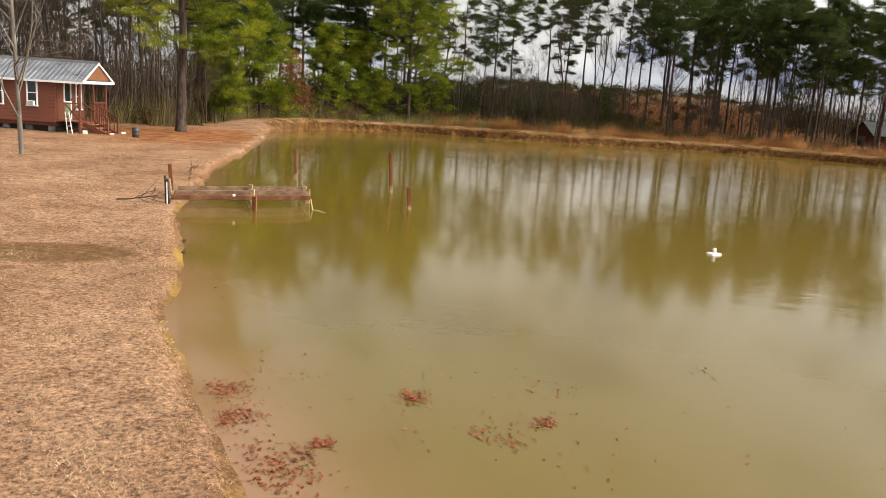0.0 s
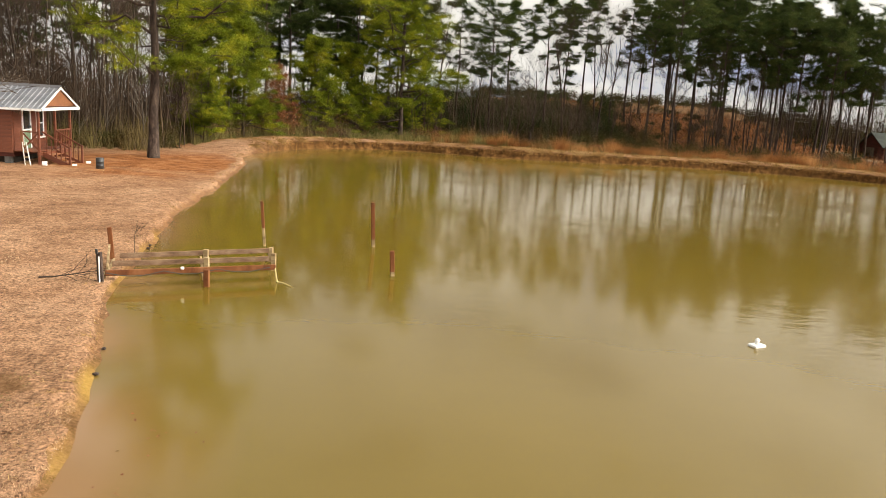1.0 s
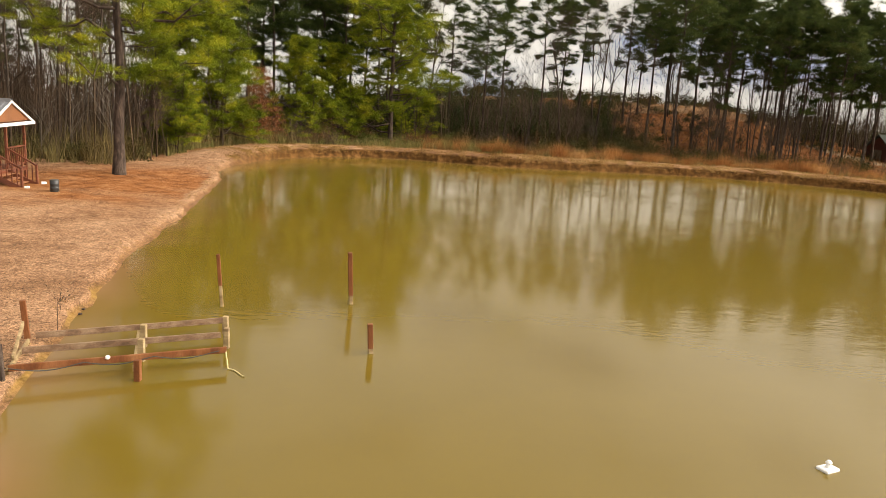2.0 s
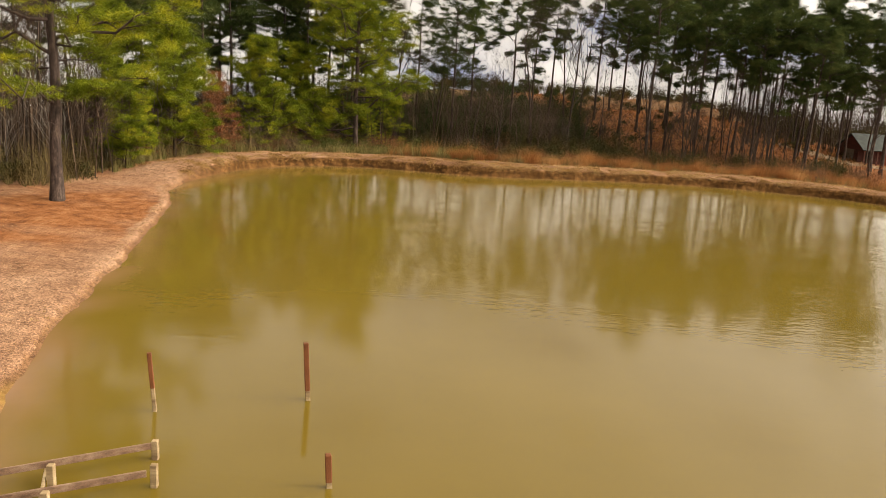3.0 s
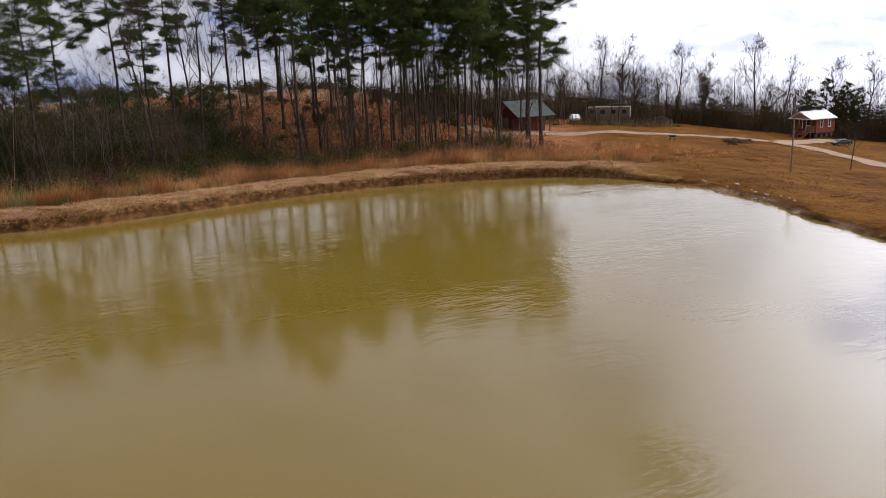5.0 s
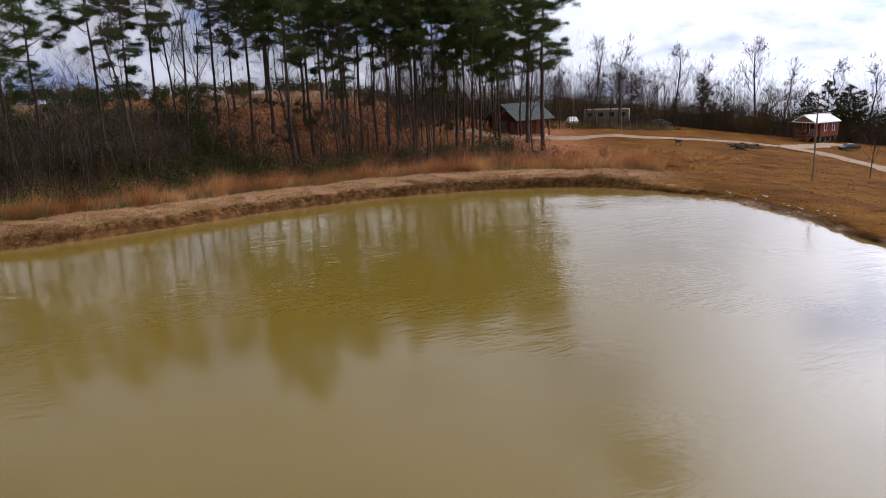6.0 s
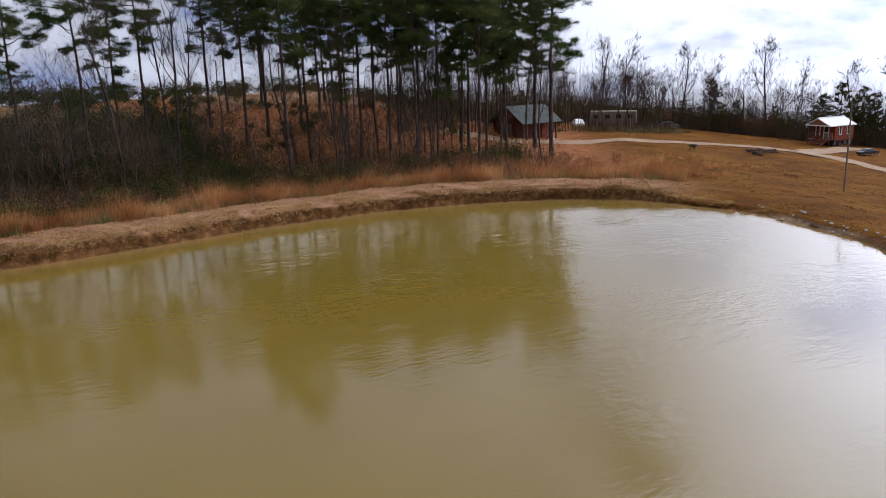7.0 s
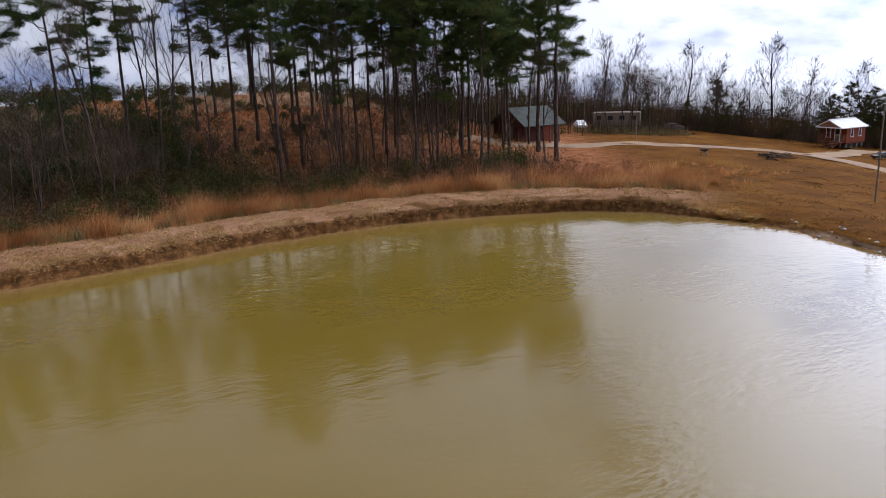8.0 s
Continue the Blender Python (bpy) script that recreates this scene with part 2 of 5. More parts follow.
def arrays(name, verts, tris, material, parent=None, smooth=False):
    """Links a mesh made of arrays of vertices and triangles."""
    me = bpy.data.meshes.new(name)
    verts = np.asarray(verts, np.float32)
    tris = np.asarray(tris, np.int32)
    me.vertices.add(len(verts))
    me.vertices.foreach_set("co", verts.ravel())
    me.loops.add(tris.size)
    me.loops.foreach_set("vertex_index", tris.ravel())
    me.polygons.add(len(tris))
    me.polygons.foreach_set("loop_start", np.arange(0, tris.size, tris.shape[1], dtype=np.int32))
    me.update(calc_edges=True)
    if smooth:
        me.polygons.foreach_set("use_smooth", np.ones(len(tris), bool))
    me.materials.append(material)
    ob = new(name, me)
    if parent:
        ob.parent = parent
    return ob


def box(bm, x0, x1, y0, y1, z0, z1, bevel=0.0):
    made = bmesh.ops.create_cube(bm, size=1.0, matrix=Matrix.LocRotScale(((x0 + x1) / 2, (y0 + y1) / 2, (z0 + z1) / 2), None, (x1 - x0, y1 - y0, z1 - z0)))
    if bevel:
        edges = list({e for v in made["verts"] for e in v.link_edges})
        bmesh.ops.bevel(bm, geom=edges, offset=bevel, segments=1, affect="EDGES")
    return bm


def beam(bm, a, b, w, h=None, bevel=0.0):
    """A straight timber from a to b."""
    a, b = Vector(a), Vector(b)
    h = h or w
    m = Matrix.Translation((a + b) / 2) @ (b - a).to_track_quat("Z", "Y").to_matrix().to_4x4() @ Matrix.Diagonal((w, h, (b - a).length, 1))
    made = bmesh.ops.create_cube(bm, size=1.0, matrix=m)
    if bevel:
        bmesh.ops.bevel(bm, geom=list({e for v in made["verts"] for e in v.link_edges}), offset=bevel, segments=1, affect="EDGES")
    return bm


def cylinder(bm, a, b, r0, r1=None, sides=10):
    a, b = Vector(a), Vector(b)
    m = Matrix.Translation((a + b) / 2) @ (b - a).to_track_quat("Z", "Y").to_matrix().to_4x4()
    bmesh.ops.create_cone(bm, cap_ends=True, segments=sides, radius1=r0, radius2=r0 if r1 is None else r1, depth=(b - a).length, matrix=m)
    return bm


def empty(name, m, label, category, group="", kind=""):
    ob = new(name)
    ob.matrix_world = m
    return tagged(ob, label, category, group, kind)


# ---- the lie of the land ----
SHORE = [(8, -7), (3, -6), (0.3, 0), (-1.15, 4.4), (-1.85, 6.1), (-2.35, 7.0), (-2.82, 7.8), (-3.38, 9.0), (-4.12, 11), (-4.92, 13.5), (-5.9, 16.4),
         (-6.9, 19), (-7.6, 21.8), (-8.45, 25.5), (-9.5, 31.5), (-10.5, 40), (-12.0, 49.5), (-13.7, 55.7), (-13.2, 61.5), (-11, 66.6), (-7, 70.0),
         (-1.5, 70.6), (4.5, 69.5), (10, 69.9), (15.5, 70.8)]
SHORE += [(21.3, 71.3), (27, 70.4), (32, 68.6), (35.6, 66.4), (37.9, 63.2), (39.0, 59.5), (39.1, 56.6), (38.2, 52.8), (36.5, 48.4), (34.6, 44), (31, 35), (26, 24), (19, 9), (13, -3)]


def smoothed(points, step):
    """A closed line through the points, rounded, in steps of about that many metres."""
    p = np.array(points, float)
    out = []
    for i in range(len(p)):
        a, b, c, d = p[i - 1], p[i], p[(i + 1) % len(p)], p[(i + 2) % len(p)]
        n = max(2, int(np.linalg.norm(c - b) / step))
        for k in range(n):
            t = k / n
            out.append(0.5 * (2 * b + (c - a) * t + (2 * a - 5 * b + 4 * c - d) * t ** 2 + (3 * b - a - 3 * c + d) * t ** 3))
    return np.array(out)


LINE = smoothed(SHORE, 0.42)
seg = np.roll(LINE, -1, axis=0) - np.roll(LINE, 1, axis=0)
OUT = np.stack([-seg[:, 1], seg[:, 0]], 1)
OUT /= np.linalg.norm(OUT, axis=1, keepdims=True)
mid = LINE.mean(axis=0)
if ((LINE - mid) * OUT).sum() < 0:
    OUT = -OUT
rng = np.random.default_rng(5)
wob = np.convolve(rng.normal(size=len(LINE) + 8), np.ones(3) / 3, "same")[4:-4] * 0.10 + np.convolve(rng.normal(size=len(LINE) + 40), np.ones(15) / 15, "same")[20:-20] * 0.35
wob *= np.clip(np.minimum(np.arange(len(wob)), np.arange(len(wob))[::-1]) / 10, 0, 1)
LINE = LINE + OUT * wob[:, None]


def smooth01(a):
    a = np.clip(a, 0, 1)
    return a * a * (3 - 2 * a)


def kinds(x, y):
    """How far a place belongs to the dam on the far side and to the field across, the rest being the lawn."""
    dam = smooth01((y - 57 - 0.08 * x) / 6) * smooth01((44 - x + (y - 62) * 0.6) / 8)
    field = smooth01((x - 14) / 10) * (1 - dam)
    return dam, field


D_AT = [-8, -1.5, -0.25, 0.03, 0.12, 0.24, 0.4, 1.2, 4.2, 7.5, 12, 22]
D_Z = [-1.6, -0.5, -0.12, 0.08, 0.40, 0.58, 0.68, 0.78, 0.68, 0.05, -0.35, -0.3]
L_AT = [-8, -1.5, -0.3, 0.02, 0.10, 0.3, 3, 10, 30]
L_Z = [-1.2, -0.30, -0.08, 0.03, 0.16, 0.2, 0.22, 0.2, 0.15]
F_AT = [-8, -1.5, -0.25, 0.04, 0.25, 0.8, 3, 10, 25]
F_Z = [-1.6, -0.5, -0.1, 0.05, 0.24, 0.32, 0.36, 0.2, 0.0]


def shore_distance(x, y):
    """Signed distance from the water's edge; outside is positive."""
    x, y = np.atleast_1d(x).astype(float), np.atleast_1d(y).astype(float)
    best, sign = np.full(x.shape, 1e9), np.ones(x.shape)
    for i0 in range(0, len(x), 2000):
        s = slice(i0, i0 + 2000)
        dx, dy = x[s, None] - LINE[None, :, 0], y[s, None] - LINE[None, :, 1]
        d2 = dx * dx + dy * dy
        k = d2.argmin(axis=1)
        r = np.arange(len(k))
        best[s] = np.sqrt(d2[r, k])
        sign[s] = np.sign(dx[r, k] * OUT[k, 0] + dy[r, k] * OUT[k, 1])
    return best * np.where(sign == 0, 1, sign)


def relief(x, y, d):
    dam, field = kinds(x, y)
    z = np.interp(d, D_AT, D_Z) * dam + np.interp(d, F_AT, F_Z) * field + np.interp(d, L_AT, L_Z) * (1 - dam - field)
    hill = smooth01((y - 84) / 38) * smooth01((70 - x) / 34) * smooth01((x + 40) / 50)
    fall = np.clip(x - 43.0 - 0.6 * (y - 60), 0, 46) * smooth01(d / 9) * smooth01((y - 44) / 10)
    z = z + 5.7 * hill - 0.085 * fall + 0.2 * smooth01((x - 40) / 30) * smooth01((y - 60) / 20)
    far = np.hypot(x - 14, y - 40)
    z = z - np.maximum(0, far - 95) * 0.055 - np.maximum(0, far - 122) * 0.07 - hill * np.maximum(0, y - 128) * 0.04
    bumps = 0.05 * np.sin(0.9 * x + 1.3 * np.sin(0.7 * y)) * np.sin(0.8 * y + 1.1 * np.sin(0.6 * x)) + 0.06 * np.sin(0.23 * x + 0.4) * np.sin(0.19 * y + np.sin(0.11 * x))
    clods = 0.035 * np.sin(4.1 * x + 2.0 * np.sin(2.3 * y)) * np.sin(3.7 * y + 1.7 * np.sin(2.9 * x)) * (dam + 0.4 * field)
    return z + bumps * np.clip(d, 0, 1) + clods * np.clip(d / 0.4, 0, 1)


def ground_z(x, y):
    return float(relief(np.array([x]), np.array([y]), shore_distance(x, y))[0])


STEPS = np.array([-8, -3, -1.2, -0.45, -0.12, 0.03, 0.12, 0.24, 0.4, 0.62, 0.95, 1.5, 2.3, 3.3, 4.4, 5.6, 7, 8.3, 9.6, 11, 12.4, 14, 15.6, 17.4, 19.2, 21, 23, 25, 27.5, 30, 33, 36, 40, 44, 49, 55, 62, 71, 82, 96, 115, 150, 220, 350, 700, 1500, 3000])
chunks = (0.3 + 0.7 * smooth01((LINE[:, 1] - 40) / 15)) * (rng.normal(size=len(LINE)) * 0.10 + np.convolve(rng.normal(size=len(LINE) + 6), np.ones(4) / 2, "same")[3:-3] * 0.10)
radial = (LINE - mid) / np.linalg.norm(LINE - mid, axis=1, keepdims=True)
verts = []
for s in STEPS:
    w = smooth01((abs(s) - 1.0) / 25) if s > 0 else 0.3
    d = OUT * (1 - w) + radial * w
    d /= np.linalg.norm(d, axis=1, keepdims=True)
    rough = (chunks * min(1.0, s / 0.12) + rng.normal(size=len(LINE)) * 0.05) if 0.05 < s < 0.7 else np.zeros(len(LINE))
    p = LINE + d * (s + rough)[:, None]
    z = relief(p[:, 0], p[:, 1], np.full(len(p), s) if s < 6 else shore_distance(p[:, 0], p[:, 1]))
    verts.append(np.column_stack([p, z]))
n = len(LINE)
V = np.concatenate(verts)
i = np.arange(n)
F = np.concatenate([np.stack([r * n + i, r * n + (i + 1) % n, (r + 1) * n + (i + 1) % n, (r + 1) * n + i], 1) for r in range(len(STEPS) - 1)])


def ground_material():
    """One soil and turf for the whole place: straw-coloured turf, red clay where the bank is cut, brown litter under the woods, a red hillside."""
    m = bpy.data.materials.new("dormant_turf_and_red_clay")
    m.use_nodes = True
    nn, l = m.node_tree.nodes, m.node_tree.links
    bsdf = nn["Principled BSDF"]
    bsdf.inputs["Roughness"].default_value = 1.0
    bsdf.inputs["Specular IOR Level"].default_value = 0.03
    at = nn.new("ShaderNodeTexCoord")

    def tex(scale, detail=5.0, rough=0.6, stretch=(1, 1, 1)):
        mp = nn.new("ShaderNodeMapping")
        mp.inputs["Scale"].default_value = stretch
        l.new(at.outputs["Object"], mp.inputs[0])
        t = nn.new("ShaderNodeTexNoise")
        t.inputs["Scale"].default_value, t.inputs["Detail"].default_value, t.inputs["Roughness"].default_value = scale, detail, rough
        l.new(mp.outputs[0], t.inputs["Vector"])
        return t.outputs[0]

    def ramp(fac, *stops):
        r = nn.new("ShaderNodeValToRGB")
        e = r.color_ramp.elements
        while len(e) < len(stops):
            e.new(0.5)
        for k, (pos, c) in enumerate(stops):
            e[k].position, e[k].color = pos, (*c, 1)
        l.new(fac, r.inputs[0])
        return r.outputs[0]

    def mix(fac, a, b):
        mx = nn.new("ShaderNodeMix")
        mx.data_type = "RGBA"
        for sock, v in ((mx.inputs[0], fac), (mx.inputs[6], a), (mx.inputs[7], b)):
            l.new(v, sock)
        return mx.outputs[2]

    def attribute(name):
        a = nn.new("ShaderNodeAttribute")
        a.attribute_name = name
        return a.outputs["Fac"]

    turf = ramp(tex(0.35), (0.3, (0.20, 0.108, 0.060)), (0.5, (0.28, 0.158, 0.092)), (0.72, (0.35, 0.212, 0.13)))
    blades = ramp(tex(16.0, 9.0, 0.8), (0.37, (0.22, 0.20, 0.18)), (0.5, (0.95, 0.95, 0.95)), (0.63, (1.75, 1.7, 1.6)))
    mul = nn.new("ShaderNodeMix")
    mul.data_type, mul.blend_type = "RGBA", "MULTIPLY"
    mul.inputs[0].default_value = 1.0
    l.new(turf, mul.inputs[6])
    l.new(blades, mul.inputs[7])
    clumps = ramp(tex(2.6, 9.0, 0.75), (0.34, (0.66, 0.62, 0.58)), (0.5, (0.98, 0.98, 0.98)), (0.66, (1.26, 1.24, 1.2)))
    mul4 = nn.new("ShaderNodeMix")
    mul4.data_type, mul4.blend_type = "RGBA", "MULTIPLY"
    mul4.inputs[0].default_value = 1.0
    l.new(mul.outputs[2], mul4.inputs[6])
    l.new(clumps, mul4.inputs[7])
    field = ramp(tex(0.25), (0.3, (0.072, 0.027, 0.003)), (0.5, (0.110, 0.043, 0.004)), (0.7, (0.150, 0.066, 0.008)))
    mul2 = nn.new("ShaderNodeMix")
    mul2.data_type, mul2.blend_type = "RGBA", "MULTIPLY"
    mul2.inputs[0].default_value = 1.0
    l.new(field, mul2.inputs[6])
    l.new(blades, mul2.inputs[7])
    streaks = ramp(tex(1.6, 8.0, 0.72, (0.6, 1.0, 1.0)), (0.30, (0.74, 0.72, 0.68)), (0.5, (0.98, 0.98, 0.98)), (0.70, (1.24, 1.22, 1.16)))
    mul3 = nn.new("ShaderNodeMix")
    mul3.data_type, mul3.blend_type = "RGBA", "MULTIPLY"
    mul3.inputs[0].default_value = 1.0
    l.new(mul2.outputs[2], mul3.inputs[6])
    l.new(streaks, mul3.inputs[7])
    clay = ramp(tex(2.6), (0.3, (0.035, 0.017, 0.007)), (0.5, (0.095, 0.044, 0.014)), (0.72, (0.21, 0.105, 0.038)))
    ochre = ramp(tex(1.6), (0.3, (0.20, 0.11, 0.022)), (0.6, (0.40, 0.25, 0.055)))
    # Dark browns that carry the understory's shade in the ground colour.
    shaded_floor = ramp(tex(3.0), (0.3, (0.075, 0.045, 0.018)), (0.6, (0.15, 0.09, 0.042)))
    litter = ramp(tex(1.3), (0.3, (0.12, 0.044, 0.018)), (0.5, (0.225, 0.088, 0.032)), (0.72, (0.32, 0.15, 0.066)))
    colour = mix(attribute("field"), mul4.outputs[2], mul3.outputs[2])
    colour = mix(attribute("woods"), colour, litter)
    colour = mix(attribute("patch"), colour, shaded_floor)
    spot = nn.new("ShaderNodeMapping")
    spot.vector_type = "TEXTURE"
    spot.inputs["Location"].default_value, spot.inputs["Rotation"].default_value, spot.inputs["Scale"].default_value = (-7.55, 14.1, 0.2), (0, 0, 0.18), (2.1, 1.15, 4)
    l.new(at.outputs["Object"], spot.inputs[0])
    oval = nn.new("ShaderNodeTexGradient")
    oval.gradient_type = "SPHERICAL"
    l.new(spot.outputs[0], oval.inputs[0])
    ragged = nn.new("ShaderNodeMath")
    ragged.operation = "MULTIPLY_ADD"
    ragged.inputs[1].default_value = 0.55
    l.new(tex(2.2, 6.0, 0.7), ragged.inputs[0])
    l.new(oval.outputs["Fac"], ragged.inputs[2])
    worn = nn.new("ShaderNodeMapRange")
    worn.inputs[1].default_value, worn.inputs[2].default_value = 0.42, 0.58
    l.new(ragged.outputs[0], worn.inputs[0])
    bare = ramp(tex(5.0, 8.0, 0.75), (0.3, (0.085, 0.040, 0.017)), (0.5, (0.15, 0.078, 0.036)), (0.7, (0.24, 0.14, 0.075)))
    colour = mix(worn.outputs[0], colour, bare)
    colour = mix(attribute("clay"), colour, clay)
    colour = mix(attribute("ochre"), colour, ochre)
    mud = ramp(tex(2.4), (0.3, (0.16, 0.09, 0.045)), (0.65, (0.36, 0.25, 0.16)))
    colour = mix(attribute("mud"), colour, mud)
    l.new(colour, bsdf.inputs["Base Color"])
    b = nn.new("ShaderNodeBump")
    b.inputs["Strength"].default_value, b.inputs["Distance"].default_value = 0.7, 0.05
    l.new(tex(14.0, 8.0, 0.8), b.inputs["Height"])
    b2 = nn.new("ShaderNodeBump")
    b2.inputs["Strength"].default_value, b2.inputs["Distance"].default_value = 0.8, 0.22
    l.new(tex(2.2, 4.0, 0.6), b2.inputs["Height"])
    l.new(b2.outputs[0], b.inputs["Normal"])
    l.new(b.outputs[0], bsdf.inputs["Normal"])
    return m


ground = arrays("ground", V, F, ground_material(), smooth=True)
tagged(ground, "dormant straw-coloured lawn, red clay banks and wooded hillside round the pond", "ground", kind="structure")
dist = np.repeat(STEPS, n)
dam, field = kinds(V[:, 0], V[:, 1])
wav = np.array([noise.noise((x * 0.5, y * 0.5, 7)) for x, y, _ in V])
clay = np.where(dist < 0.3, 1.0, 0.0) * smooth01((V[:, 0] + 17) / 5) * np.clip(dam + 0.5 * field + 0.6 * (dist < 0.1), 0, 1)
under_pine = np.exp(-(((V[:, 0] + 15.8) / 5.6) ** 2 + ((V[:, 1] - 46.8) / 6.5) ** 2) * 1.2 + wav * 1.1)
woods = smooth01((dist - 6.5 + wav * 2) / 3) * dam + np.where(V[:, 0] < -8, smooth01((V[:, 1] - 56 + wav * 3) / 5), 0) * (dist > 4) + np.clip(under_pine * 1.7, 0, 1) * (1 - dam) * (dist > 0.5)
woods = np.maximum(woods, smooth01((V[:, 1] - 79) / 6) * (dist > 6) * smooth01((48 + wav * 6 - V[:, 0]) / 8))
ochre = np.where((dist < 0.1) & (dist > -0.6), 1.0, 0.0) * (1 - dam) * (1 - field) * np.clip(0.05 + wav * 1.4, 0, 0.55) * smooth01((34 - V[:, 1]) / 8)
# Mask for the shade painted on the wooded left hillside's floor.
patch = smooth01((21 + wav * 4 - V[:, 0]) / 6) * smooth01((V[:, 1] - 80) / 5) * smooth01((V[:, 0] + 60) / 10)
mud = np.where((dist > -0.2) & (dist < 0.13), 1.0, 0.0) * smooth01((V[:, 0] - 33) / 3) * smooth01((58.5 - V[:, 1]) / 2) * np.clip(0.65 + wav, 0, 1)
for key, vals in (("mud", mud), ("clay", clay), ("ochre", ochre), ("patch", patch), ("woods", np.clip(woods, 0, 1)), ("field", np.clip(field + 0.3 * dam * smooth01((V[:, 0] + 9) / 9) + dam * smooth01((V[:, 0] - 34) / 8) * smooth01((dist - 5) / 4), 0, 1))):
    a = ground.data.attributes.new(key, "FLOAT", "POINT")
    a.data.foreach_set("value", vals.astype(np.float32))

# water: one sheet that runs in under the banks
rings = [LINE + OUT * q for q in (0.3, -0.1, -0.5, -1.2, -2.3)]
bm = bmesh.new()
layer = bm.verts.layers.float.new("shallow_plus_reflection")
rows = []
for q, ring in zip((1.0, 1.0, 0.8, 0.28, 0.0), rings):
    rows.append([bm.verts.new((x, y, 0.0)) for x, y in ring])
    for v_, (x, y) in zip(rows[-1], ring):
        v_[layer] = q * float(smooth01(np.array((8 - x) / 6))) * float(smooth01(np.array((60 - y) / 10))) * min(1.0, 0.5 + 0.45 * float(smooth01(np.array((15 - y) / 5))) + 0.7 * noise.noise((x * 0.5, y * 0.5, 2)))
        # Far banks: suspended clay and the bank's brown reflection, put into the colour.
        v_[layer] = max(v_[layer], 0.5 * q * float(smooth01(np.array((y - 40) / 20))))
for lo_, hi_ in zip(rows, rows[1:]):
    for k in range(n):
        bm.faces.new((lo_[k], lo_[(k + 1) % n], hi_[(k + 1) % n], hi_[k]))
hub = bm.verts.new((13.0, 40.0, 0.0))
half = [bm.verts.new((0.5 * (v_.co.x + 13.0), 0.5 * (v_.co.y + 40.0), 0.0)) for v_ in rows[-1]]
for k in range(n):
    bm.faces.new((rows[-1][k], rows[-1][(k + 1) % n], half[(k + 1) % n], half[k]))
    bm.faces.new((half[k], half[(k + 1) % n], hub))
for face in bm.faces:
    face.normal_update()
    if face.normal.z < 0:
        face.normal_flip()
water = part("water", bm, M_WATER)
tagged(water, "murky olive-green pond water with wind ripples", "water", kind="structure")


# ---- plants ----
def unit(a):
    return a / np.maximum(1e-9, np.linalg.norm(a, axis=-1, keepdims=True))


def blades(r, base, way, length, width):
    """Thin triangles that stand at base and point along way."""
    side = unit(np.cross(way, r.normal(size=way.shape))) * (np.asarray(width)[..., None] if np.ndim(width) else width) / 2
    tip = base + way * (np.asarray(length)[..., None] if np.ndim(length) else length)
    v = np.stack([base - side, base + side, tip], 1).reshape(-1, 3)
    return v, np.arange(len(v)).reshape(-1, 3)


def tube(points, radii, sides):
    """A tapering tube along the points."""
    p = np.asarray(points, float)
    r = np.asarray(radii, float)
    t = unit(np.gradient(p, axis=0))
    ref = np.array([0.31, 0.95, 0.05]) if abs(t[0][2]) > 0.7 else np.array([0.02, 0.1, 1.0])
    u = unit(np.cross(t, ref))
    w = np.cross(t, u)
    a = np.linspace(0, 2 * np.pi, sides, endpoint=False)
    v = (p[:, None] + r[:, None, None] * (u[:, None] * np.cos(a)[None, :, None] + w[:, None] * np.sin(a)[None, :, None])).reshape(-1, 3)
    k = np.arange(sides)
    f = []
    for j in range(len(p) - 1):
        a0, a1, b0, b1 = j * sides + k, j * sides + (k + 1) % sides, (j + 1) * sides + k, (j + 1) * sides + (k + 1) % sides
        f += [np.stack([a0, a1, b1], 1), np.stack([a0, b1, b0], 1)]
    return v, np.concatenate(f)


def joined(pieces):
    vs, fs, o = [], [], 0
    for v, f in pieces:
        vs.append(v)
        fs.append(f + o)
        o += len(v)
    return np.concatenate(vs), np.concatenate(fs)


